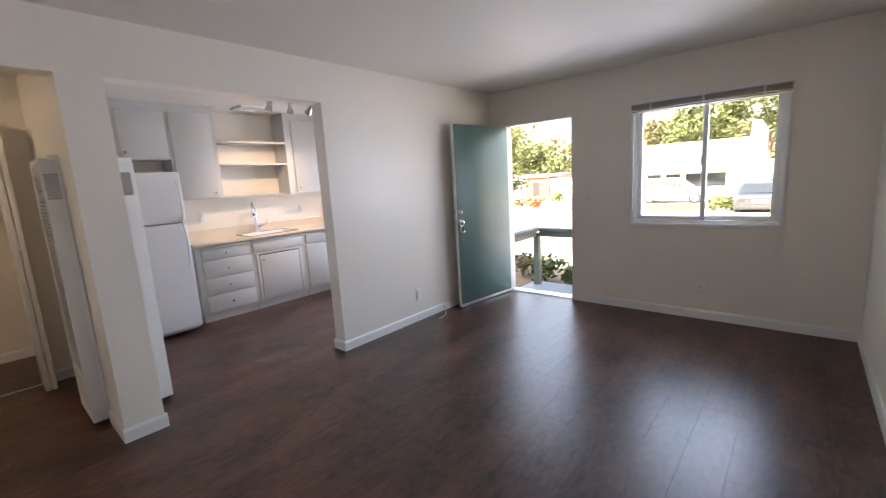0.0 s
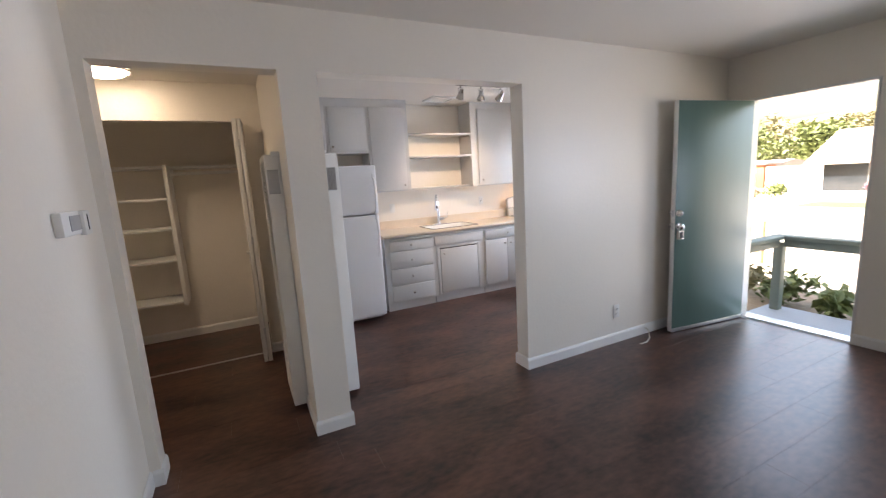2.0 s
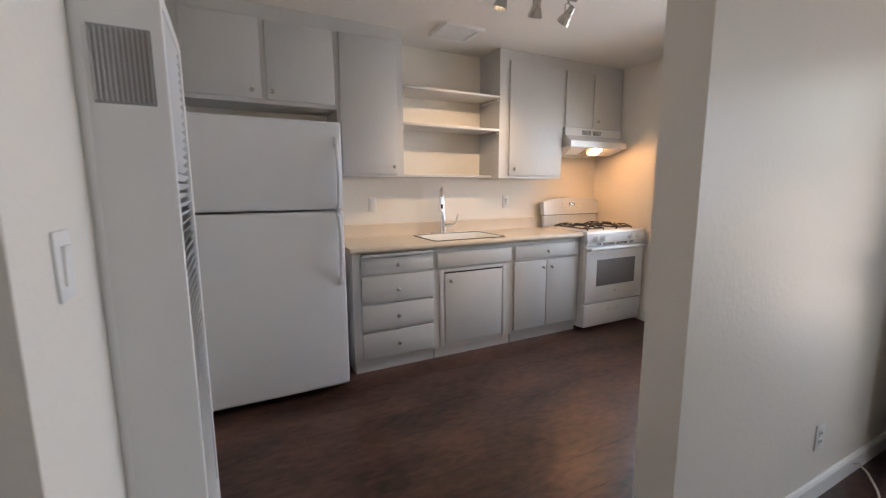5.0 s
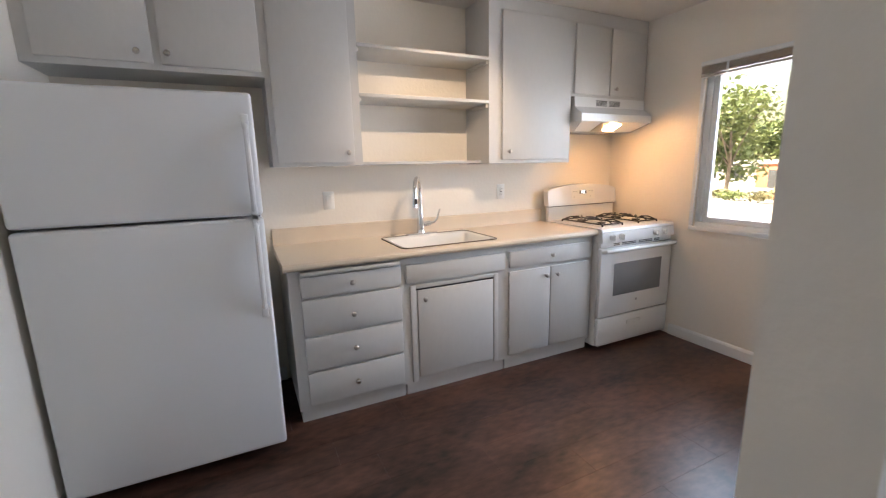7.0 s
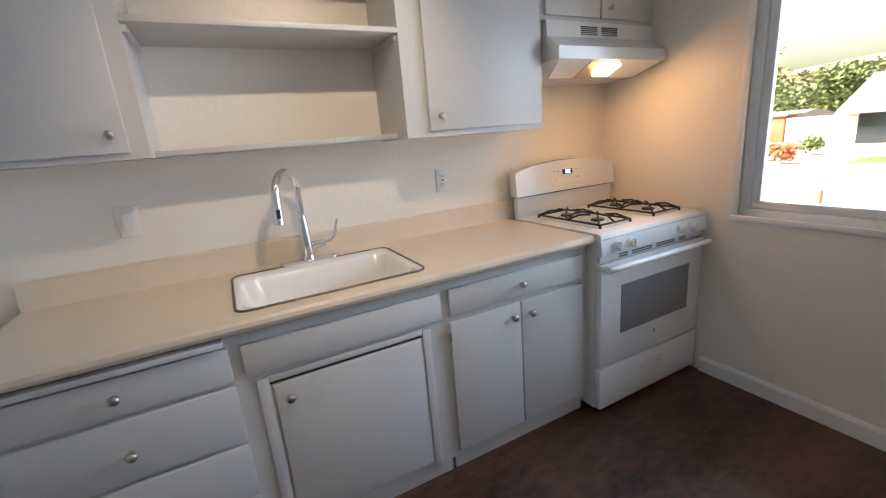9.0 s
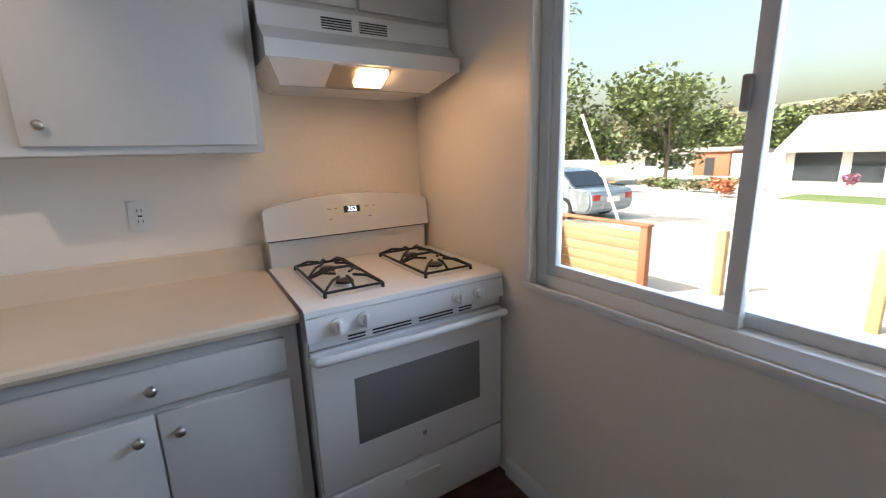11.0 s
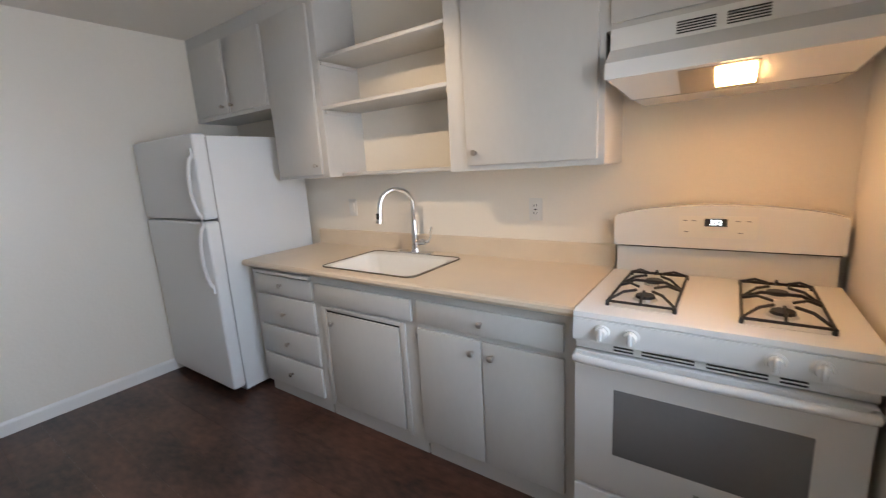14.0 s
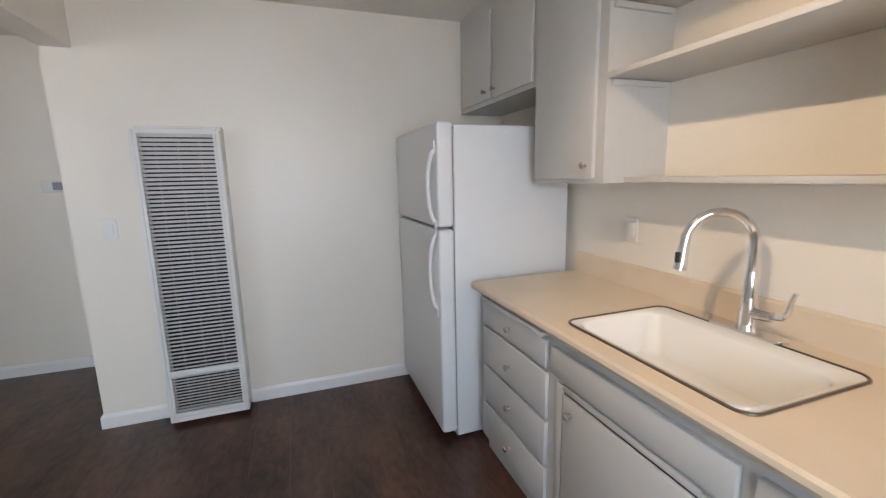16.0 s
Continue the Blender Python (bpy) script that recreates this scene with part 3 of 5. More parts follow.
c1 = base_cabinet(1.655, 2.275, "grey painted base cabinet with four drawers and round knobs")
box("cutting_board", M_CAB, FX, -4.858, 1.715, 2.250, 0.845, 0.864, c1, 0.004)
for (z0, z1), kz in (((0.722, 0.834), 0.779), ((0.515, 0.706), 0.600), ((0.314, 0.499), 0.405), ((0.112, 0.298), 0.203)):
    d = front(c1, "drawer", 1.710, 2.258, z0, z1)
    knob(c1, DX, 1.975, kz)
c2 = base_cabinet(2.275, 2.990, "grey painted sink cabinet with one recessed door", 0.74)
front(c2, "panel", 2.292, 2.973, 0.721, 0.830)
bm = bmesh.new()
for y0, y1, z0, z1 in ((2.315, 2.352, 0.095, 0.70), (2.892, 2.925, 0.095, 0.70), (2.352, 2.892, 0.680, 0.704)):
    add_box(bm, FX, FX + 0.010, y0, y1, z0, z1, 0.003)
solid("trim", bm, M_CAB, c2)
box("gap", M_DARK, FX, FX + 0.0008, 2.352, 2.892, 0.668, 0.680, c2, 0)
front(c2, "door", 2.360, 2.884, 0.118, 0.668, x=-4.882)
knob(c2, -4.882, 2.404, 0.613)
c3 = base_cabinet(2.990, 3.738, "grey painted base cabinet with one drawer over two doors")
front(c3, "drawer", 3.010, 3.698, 0.722, 0.833)
knob(c3, DX, 3.350, 0.777)
front(c3, "door", 3.006, 3.344, 0.116, 0.697)
front(c3, "door", 3.350, 3.700, 0.116, 0.697)
knob(c3, DX, 3.303, 0.640)
knob(c3, DX, 3.397, 0.638)
for z in (0.19, 0.62):
    box("hinge", M_ALU, DX - 0.002, DX + 0.003, 2.998, 3.008, z, z + 0.05, c3, 0.001)

# ---- countertop with sink cut-out ----
SY0, SY1, SX0, SX1 = 2.296, 2.958, -5.385, -4.922
ct = thing("countertop", (-5.18, 2.68, 0.875), "beige laminate countertop with rolled edge and low backsplash", "countertop")
bm = bmesh.new()
edge = [(SX1 - 0.012, 0.876), (-4.862, 0.876), (-4.851, 0.882), (-4.846, 0.894), (-4.849, 0.907), (-4.858, 0.9145), (-4.870, 0.915), (SX1 - 0.012, 0.915)]
add_prism(bm, edge, lambda u, v, a: (u, a, v), 1.632, 3.742)
add_box(bm, WEST + 0.001, SX0 + 0.012, 1.632, 3.742, 0.876, 0.915)
add_box(bm, SX0 + 0.012, SX1 - 0.012, 1.632, SY0 + 0.012, 0.876, 0.915)
add_box(bm, SX0 + 0.012, SX1 - 0.012, SY1 - 0.012, 3.742, 0.876, 0.915)
solid("top", bm, M_COUNTER, ct)
bm = bmesh.new()
add_prism(bm, [(0.001, 0.915), (0.026, 0.915), (0.022, 0.925), (0.022, 1.012), (0.016, 1.020), (0.001, 1.020)], lambda u, v, a: (WEST + u, a, v), 1.632, 3.742)
solid("backsplash", bm, M_COUNTER, ct)

sk = thing("kitchen_sink", (-5.14, 2.62, 0.915), "white enamel drop-in sink with a steel rim", "sink")


def rounded(x0, x1, y0, y1, r, n=5):
    pts = []
    for cx, cy, a in ((x1 - r, y1 - r, 0), (x0 + r, y1 - r, 90), (x0 + r, y0 + r, 180), (x1 - r, y0 + r, 270)):
        pts += [(cx + r * math.cos(radians(a + 90 * k / n)), cy + r * math.sin(radians(a + 90 * k / n))) for k in range(n + 1)]
    return pts


def loft(bm, rings):
    made = [[bm.verts.new((x, y, z)) for x, y in ring] for ring, z in rings]
    for a, b in zip(made, made[1:]):
        for k in range(len(a)):
            bm.faces.new((a[k], a[(k + 1) % len(a)], b[(k + 1) % len(a)], b[k]))
    return made


bm = bmesh.new()
r0 = rounded(SX0 + 0.008, SX1 - 0.008, SY0 + 0.008, SY1 - 0.008, 0.04)
lip = rounded(SX0 + 0.075, SX1 - 0.022, SY0 + 0.026, SY1 - 0.026, 0.06)
lip2 = rounded(SX0 + 0.083, SX1 - 0.030, SY0 + 0.034, SY1 - 0.034, 0.06)
low = rounded(SX0 + 0.115, SX1 - 0.060, SY0 + 0.066, SY1 - 0.066, 0.07)
bot = rounded(SX0 + 0.145, SX1 - 0.090, SY0 + 0.10, SY1 - 0.10, 0.06)
rings = loft(bm, [(r0, 0.9175), (lip, 0.9165), (lip2, 0.908), (low, 0.772), (bot, 0.757)])
bm.faces.new(rings[-1])
solid("bowl", bm, M_SINK, sk, smooth=50)
tube("rim", M_RIM, [(x, y, 0.9165) for x, y in rounded(SX0 + 0.004, SX1 - 0.004, SY0 + 0.004, SY1 - 0.004, 0.042)] + [(SX1 - 0.004, SY1 - 0.046, 0.9165)], 0.0052, sk, 8)
bm = bmesh.new()
add_cone(bm, (-5.13, 2.62, 0.758), (-5.13, 2.62, 0.762), 0.045, 0.042, 24)
solid("drain", bm, M_CHROME, sk)

FAX = -5.405
fa = thing("kitchen_faucet", (FAX, 2.61, 0.915), "polished chrome pull-down faucet with a side lever", "faucet")
bm = bmesh.new()
add_prism(bm, [(x, y) for x, y in rounded(FAX - 0.03, FAX + 0.03, 2.485, 2.735, 0.029)], lambda u, v, a: (u, v, a), 0.9175, 0.927)
solid("deck_plate", bm, M_CHROME, fa)
bm = bmesh.new()
add_cone(bm, (FAX, 2.61, 0.925), (FAX, 2.61, 0.945), 0.031, 0.027, 24)
add_cone(bm, (FAX, 2.61, 0.945), (FAX, 2.61, 1.035), 0.026, 0.023, 24)
add_cone(bm, (FAX, 2.61, 1.035), (FAX, 2.61, 1.12), 0.023, 0.0155, 24)
solid("body", bm, M_CHROME, fa)
arc = [(FAX, 2.61, 1.03), (FAX, 2.61, 1.10), (FAX, 2.61, 1.18)]
AX, AY = 0.85, -0.53
arc += [(FAX + AX * (0.1 - 0.1 * math.cos(a)), 2.61 + AY * (0.1 - 0.1 * math.cos(a)), 1.215 + 0.095 * math.sin(a)) for a in [math.pi * 0.93 * k / 14 for k in range(15)]]
tube("spout", M_CHROME, arc, 0.0145, fa, 14)
ex, ey, ez = arc[-1]
bm = bmesh.new()
add_cone(bm, (ex, ey, ez + 0.004), (ex + 0.006 * AX, ey + 0.006 * AY, ez - 0.045), 0.0155, 0.0165, 16)
add_cone(bm, (ex + 0.006 * AX, ey + 0.006 * AY, ez - 0.045), (ex + 0.014 * AX, ey + 0.014 * AY, ez - 0.115), 0.0165, 0.021, 16)
solid("spray_head", bm, M_CHROME, fa)
box("spray_button", M_DARK, ex + 0.024, ex + 0.032, ey - 0.012, ey + 0.004, ez - 0.09, ez - 0.055, fa, 0.002)
bm = bmesh.new()
add_cone(bm, (FAX, 2.63, 0.985), (FAX, 2.685, 0.99), 0.020, 0.018, 18)
add_tube(bm, [(FAX, 2.68, 0.99), (FAX + 0.005, 2.715, 0.995), (FAX + 0.013, 2.735, 1.02), (FAX + 0.018, 2.742, 1.055), (FAX + 0.020, 2.752, 1.085)], 0.0095, 10, 0.006)
solid("lever", bm, M_CHROME, fa)

# ---- kitchen: wall cabinets ----
UX, UD = -5.185, -5.168


def wall_cabinet(y0, y1, z0, z1, label, doors, knobs, frieze=True):
    c = thing("wall_cabinet", ((WEST + UX) / 2, (y0 + y1) / 2, z0), label, "cabinet", "kitchen wall cabinets")
    bm = bmesh.new()
    add_box(bm, WEST + 0.001, UX, y0, y1, z0, z1)
    solid("body", bm, M_CAB, c, smooth=0)
    for d in doors:
        front(c, "door", *d, x=UD)
    for y, z in knobs:
        knob(c, UD, y, z)
    return c


wall_cabinet(HY1 + 0.001, 1.660, 1.862, TOP - 0.001, "grey painted two-door cabinet above the fridge", [(0.745, 1.178, 1.890, 2.378), (1.212, 1.645, 1.886, 2.372)], [(1.12, 1.935), (1.24, 1.935)])
wall_cabinet(1.660, 2.160, 1.400, TOP - 0.001, "tall grey painted wall cabinet with one door", [(1.686, 2.110, 1.42, 2.375)], [(2.072, 1.473)])
wall_cabinet(3.042, 3.755, 1.396, TOP - 0.001, "tall grey painted wall cabinet with one door", [(3.142, 3.732, 1.42, 2.380)], [(3.191, 1.476)])
wall_cabinet(3.755, 4.525, 1.872, TOP - 0.001, "grey painted two-door cabinet above the range hood", [(3.775, 4.118, 1.892, 2.372), (4.130, 4.508, 1.892, 2.372)], [(4.18, 1.94)])

ns = thing("open_wall_shelf", (-5.34, 2.59, 1.41), "open painted shelves between two wall cabinets", "shelf")
for z in (2.074, 1.802, 1.412):
    bm = bmesh.new()
    add_box(bm, WEST + 0.001, -5.285 if z < 1.5 else -5.182, 2.161, 3.041, z - 0.010, z + 0.010, 0.003)
    solid("shelf", bm, M_CAB, ns)
for z in (2.062, 1.790):
    for y in (2.161, 3.027):
        box("cleat", M_CAB, WEST + 0.03, -5.20, y, y + 0.014, z - 0.022, z - 0.001, ns, 0)

# ---- range hood ----
hd = thing("range_hood", (-5.25, 4.13, 1.64), "white metal range hood with its lamp lit", "range hood")
Y0, Y1 = 3.775, 4.512
bm = bmesh.new()
add_prism(bm, [(-5.499, 1.871), (-5.170, 1.871), (-5.165, 1.800), (-5.09, 1.745), (-5.09, 1.690), (-5.094, 1.690), (-5.094, 1.742), (-5.17, 1.795), (-5.175, 1.866), (-5.499, 1.866)], lambda u, v, a: (u, a, v), Y0 + 0.004, Y1 - 0.004)
solid("shell", bm, M_APPL, hd, smooth=0)
for a in (Y0, Y1 - 0.004):
    bm = bmesh.new()
    add_prism(bm, [(-5.499, 1.871), (-5.170, 1.871), (-5.165, 1.800), (-5.09, 1.745), (-5.09, 1.690), (-5.499, 1.690)], lambda u, v, q: (u, q, v), a, a + 0.004)
    solid("side", bm, M_APPL, hd, smooth=0)
bm = bmesh.new()
rim = [bm.verts.new(p) for p in ((-5.498, Y0 + 0.005, 1.692), (-5.098, Y0 + 0.005, 1.692), (-5.098, Y1 - 0.005, 1.692), (-5.498, Y1 - 0.005, 1.692))]
pan = [bm.verts.new(p) for p in ((-5.498, Y0 + 0.065, 1.628), (-5.240, Y0 + 0.065, 1.628), (-5.240, Y1 - 0.065, 1.628), (-5.498, Y1 - 0.065, 1.628))]
bm.faces.new(pan)
bm.faces.new(rim[::-1])
for k in range(4):
    bm.faces.new((rim[k], rim[(k + 1) % 4], pan[(k + 1) % 4], pan[k]))
solid("underside", bm, M_APPL, hd, smooth=0)
tube("pan_edge", M_GREYP, [(-5.102, Y0 + 0.008, 1.688), (-5.240, Y0 + 0.065, 1.627), (-5.240, Y1 - 0.065, 1.627), (-5.102, Y1 - 0.008, 1.688)], 0.0022, hd, 6)
bm = bmesh.new()
for y in (3.985, 4.125):
    for k in range(5):
        add_box(bm, -5.1712, -5.1640, y, y + 0.11, 1.812 + k * 0.0085, 1.816 + k * 0.0085)
solid("vent_slot", bm, M_DARK, hd, smooth=0)


def tilted(u, a, drop):
    """A point under the hood's sloped belly, u from its front to its back."""
    return (-5.104 - 0.134 * u, a, 1.689 - 0.0605 * u - drop)


bm = bmesh.new()
pts = [tilted(0.05, 4.00, 0.003), tilted(0.05, 4.22, 0.003), tilted(0.97, 4.22, 0.003), tilted(0.97, 4.00, 0.003)]
top = [Vector(p) + Vector((0, 0, 0.008)) for p in pts]
lo_v, hi_v = [bm.verts.new(p) for p in pts], [bm.verts.new(p) for p in top]
bm.faces.new(lo_v)
bm.faces.new(hi_v[::-1])
for k in range(4):
    bm.faces.new((lo_v[k], hi_v[k], hi_v[(k + 1) % 4], lo_v[(k + 1) % 4]))
solid("filter", bm, M_GLAZE, hd, smooth=0)
bm = bmesh.new()
pts = [tilted(0.12, 4.105, 0.012), tilted(0.12, 4.21, 0.012), tilted(0.75, 4.21, 0.012), tilted(0.75, 4.105, 0.012)]
lo_v, hi_v = [bm.verts.new(p) for p in pts], [bm.verts.new(Vector(p) + Vector((0, 0, 0.008))) for p in pts]
bm.faces.new(lo_v)
bm.faces.new(hi_v[::-1])
for k in range(4):
    bm.faces.new((lo_v[k], hi_v[k], hi_v[(k + 1) % 4], lo_v[(k + 1) % 4]))
solid("lamp_lens", bm, M_HOODLAMP, hd, smooth=0)

# ---- stove ----
st = thing("gas_range", (-5.14, 4.125, 0), "white gas range with black grates and a grey oven window", "stove")
Y0, Y1, SF = 3.752, 4.513, -4.820
bm = bmesh.new()
add_box(bm, WEST + 0.03, SF - 0.035, Y0 + 0.003, Y1 - 0.003, 0.03, 0.895, 0.003)
solid("body", bm, M_APPL, st)
bm = bmesh.new()
for x in (-5.40, -4.92):
    for y in (Y0 + 0.05, Y1 - 0.05):
        add_cone(bm, (x, y, 0), (x, y, 0.035), 0.018, 0.014, 10)
solid("foot", bm, M_DARK, st)
bm = bmesh.new()
add_prism(bm, [(-5.42, 0.894), (SF - 0.004, 0.894), (SF, 0.900), (SF - 0.004, 0.916), (SF - 0.02, 0.922), (-5.42, 0.922)], lambda u, v, a: (u, a, v), Y0, Y1)
solid("cooktop", bm, M_APPL, st)
bm = bmesh.new()
for y0, y1 in ((Y0 + 0.085, Y0 + 0.30), (Y1 - 0.30, Y1 - 0.085)):
    add_prism(bm, [(x, y) for x, y in rounded(-5.34, -4.90, y0, y1, 0.03)], lambda u, v, a: (u, v, a), 0.9215, 0.9245)
solid("burner_recess", bm, M_APPL, st)
# curved control panel at the back
n = 24
bm = bmesh.new()
prof = [(Y0, 1.04)] + [(Y0 + (Y1 - Y0) * k / n, 1.168 + 0.045 * (1 - (2 * k / n - 1) ** 2) ** 0.8) for k in range(n + 1)] + [(Y1, 1.04)]
add_prism(bm, prof, lambda u, v, a: (a - (v - 1.0) * 0.10, u, v), -5.455, -5.395)
bmesh.ops.bevel(bm, geom=[e for e in bm.edges if all(v.co.z > 1.09 for v in e.verts)], offset=0.006, segments=2, affect="EDGES")
solid("back_guard", bm, M_APPL, st)
box("back_riser", M_APPL, -5.452, -5.415, Y0 + 0.012, Y1 - 0.012, 0.918, 1.041, st, 0.003)
box("riser_gap", M_DARK, -5.450, -5.408, Y0 + 0.01, Y1 - 0.01, 1.034, 1.041, st, 0)


def on_guard(nm, mat, y0, y1, z0, z1, d=0.0015):
    bm = bmesh.new()
    add_prism(bm, [(y0, z0), (y1, z0), (y1, z1), (y0, z1)], lambda u, v, a: (a - (v - 1.0) * 0.10, u, v), -5.397, -5.395 + d)
    return solid(nm, bm, mat, st, smooth=0)


on_guard("control_panel", M_PLASTIC, 4.00, 4.26, 1.085, 1.170)
on_guard("clock", M_DARK, 4.09, 4.165, 1.130, 1.160, 0.003)
for k in range(6):
    y = (4.015, 4.045, 4.19, 4.225, 4.02, 4.20)[k]
    on_guard("button", M_GREYP, y, y + 0.016, (1.150, 1.150, 1.150, 1.150, 1.105, 1.105)[k], (1.154, 1.154, 1.154, 1.154, 1.109, 1.109)[k], 0.003)
cu = bpy.data.curves.new("clock_digits", "FONT")
cu.body, cu.size, cu.align_x, cu.align_y = "352", 0.028, "CENTER", "CENTER"
cu.materials.append(M_LED)
tx = new("clock_digits", cu)
tx.parent = st
tx.matrix_basis = Matrix.Translation(-Vector(st["base"])) @ Matrix.Translation((-5.395 + 0.0045 - 0.0145, 4.1275, 1.145)) @ pose(0, 0, 0, 84.3, 0, 90)
# grates and burners
for yc in (Y0 + 0.192, Y1 - 0.192):
    bm = bmesh.new()
    a, b = 0.102, 0.212
    xc = -5.12
    zt = 0.962
    loop = [(xc - b, yc - a), (xc + b, yc - a), (xc + b, yc + a), (xc - b, yc + a), (xc - b, yc - a)]
    add_tube(bm, [(x, y, 0.938) for x, y in loop], 0.0055, 6)
    add_tube(bm, [(xc, yc - a, 0.938), (xc, yc - a * 0.5, zt), (xc, yc + a * 0.5, zt), (xc, yc + a, 0.938)], 0.0055, 6)
    for s in (-1, 1):
        bx = xc + s * 0.105
        for dx, dy in ((-1, -1), (-1, 1), (1, -1), (1, 1)):
            add_tube(bm, [(bx + dx * 0.10, yc + dy * a, 0.938), (bx + dx * 0.06, yc + dy * a * 0.6, zt), (bx + dx * 0.022, yc + dy * a * 0.25, zt)], 0.005, 6)
        add_tube(bm, [(bx + s * 0.10, yc, 0.938), (bx + s * 0.06, yc, zt), (bx + s * 0.03, yc, zt)], 0.005, 6)
    for dx in (-b, b):
        for dy in (-a, a):
            add_cone(bm, (xc + dx, yc + dy, 0.922), (xc + dx, yc + dy, 0.94), 0.007, 0.006, 6)
    solid("grate", bm, M_BLACK, st)
    for s in (-1, 1):
        bx = xc + s * 0.105
        cylinder("burner", M_ALU, (bx, yc, 0.9235), (bx, yc, 0.932), 0.042, 0.036, st, 24)
        cylinder("burner_cap", M_BLACK, (bx, yc, 0.932), (bx, yc, 0.941), 0.033, 0.030, st, 24)
# front
bm = bmesh.new()
add_prism(bm, [(-4.90, 0.818), (SF + 0.004, 0.818), (SF + 0.008, 0.83), (SF, 0.893), (-4.90, 0.893)], lambda u, v, a: (u, a, v), Y0, Y1)
solid("knob_panel", bm, M_APPL, st)
for y in (Y0 + 0.095, Y0 + 0.185, Y1 - 0.215, Y1 - 0.12):
    bm = bmesh.new()
    add_cone(bm, (SF + 0.003, y, 0.857), (SF + 0.012, y, 0.857), 0.026, 0.024, 20)
    add_cone(bm, (SF + 0.012, y, 0.857), (SF + 0.030, y, 0.857), 0.020, 0.017, 20)
    add_box(bm, SF + 0.012, SF + 0.038, y - 0.006, y + 0.006, 0.836, 0.878, 0.004)
    solid("knob", bm, M_APPL, st)
box("vent_panel", M_APPL, SF - 0.03, SF - 0.012, Y0 + 0.006, Y1 - 0.006, 0.785, 0.816, st, 0.002)
bm = bmesh.new()
for y0, y1 in ((0.13, 0.19), (0.215, 0.36), (0.39, 0.535), (0.56, 0.62)):
    for z in (0.792, 0.803):
        add_box(bm, SF - 0.014, SF - 0.0112, Y0 + y0, Y0 + y1, z, z + 0.006)
solid("vent_slot", bm, M_DARK, st, smooth=0)
bm = bmesh.new()
add_box(bm, SF - 0.035, SF, Y0 + 0.004, Y1 - 0.004, 0.258, 0.778, 0.006)
solid("oven_door", bm, M_APPL, st)
box("oven_window", M_GREY, SF - 0.004, SF + 0.002, Y0 + 0.136, Y1 - 0.116, 0.412, 0.658, st, 0.001)
box("badge", M_GREYP, SF - 0.002, SF + 0.0015, 4.132, 4.148, 0.345, 0.361, st, 0)
bm = bmesh.new()
hy = [(Y0 + 0.012, SF + 0.0, 0.757), (Y0 + 0.02, SF + 0.035, 0.765), (Y0 + 0.06, SF + 0.045, 0.768), ((Y0 + Y1) / 2, SF + 0.052, 0.768), (Y1 - 0.06, SF + 0.045, 0.768), (Y1 - 0.02, SF + 0.035, 0.765), (Y1 - 0.012, SF + 0.0, 0.757)]
add_tube(bm, [(x, y, z) for y, x, z in hy], 0.0155, 12)
solid("oven_handle", bm, M_APPL, st)
bm = bmesh.new()
add_box(bm, SF - 0.035, SF, Y0 + 0.004, Y1 - 0.004, 0.035, 0.248, 0.006)
solid("drawer", bm, M_APPL, st)
bm = bmesh.new()
add_box(bm, SF - 0.003, SF + 0.006, 4.05, 4.20, 0.165, 0.195, 0.004)
add_box(bm, SF + 0.003, SF + 0.010, 4.05, 4.20, 0.183, 0.196, 0.003)
solid("drawer_pull", bm, M_APPL, st)

# ---- fridge ----
fg = thing("refrigerator", (-5.10, 1.17, 0), "white top-freezer refrigerator with textured doors", "refrigerator")
Y0, Y1 = 0.715, 1.566
bm = bmesh.new()
add_box(bm, -5.46, -4.790, Y0 + 0.006, Y1 - 0.006, 0.025, 1.690, 0.006)
solid("body", bm, M_FRIDGE, fg)
for nm, z0, z1 in (("freezer_door", 1.188, 1.703), ("fridge_door", 0.058, 1.176)):
    bm = bmesh.new()
    add_box(bm, -4.783, -4.700, Y0, Y1, z0, z1, 0.016, 4)
    solid(nm, bm, M_FRIDGE, fg)
box("gasket", M_GREYP, -4.790, -4.783, Y0 + 0.012, Y1 - 0.012, 0.08, 1.680, fg, 0)
box("grille", M_GREYP, -4.83, -4.79, Y0 + 0.02, Y1 - 0.02, 0.015, 0.054, fg, 0.003)
bm = bmesh.new()
for z in (0.021, 0.031, 0.041):
    add_box(bm, -4.79, -4.786, Y0 + 0.05, Y1 - 0.05, z, z + 0.005)
solid("grille_bar", bm, M_PLASTIC, fg, smooth=0)
box("hinge_cap", M_PLASTIC, -4.82, -4.73, Y0 + 0.01, Y0 + 0.07, 1.690, 1.714, fg, 0.006)
for z0, z1 in ((1.197, 1.585), (0.75, 1.165)):
    yh = Y1 - 0.035
    zs = [z0 + (z1 - z0) * k / 12 for k in range(13)]
    bm = bmesh.new()
    up = 1 if z0 > 1.1 else -1
    pts = []
    for z in zs:
        f = (z - z0) / (z1 - z0)
        pts.append((-4.710 + 0.050 * math.sin(math.pi * min(1, max(0, f))) ** 0.45, yh, z))
    add_tube(bm, pts, 0.0115, 10)
    add_box(bm, -4.702, -4.690, yh - 0.014, yh + 0.014, z0 - 0.03, z0 + 0.03, 0.004)
    add_box(bm, -4.702, -4.690, yh - 0.014, yh + 0.014, z1 - 0.03, z1 + 0.03, 0.004)
    solid("handle", bm, M_FRIDGE, fg)
bm = bmesh.new()
for x in (-5.38, -4.86):
    for y in (Y0 + 0.06, Y1 - 0.06):
        add_cone(bm, (x, y, 0), (x, y, 0.03), 0.02, 0.02, 10)
solid("roller", bm, M_DARK, fg)

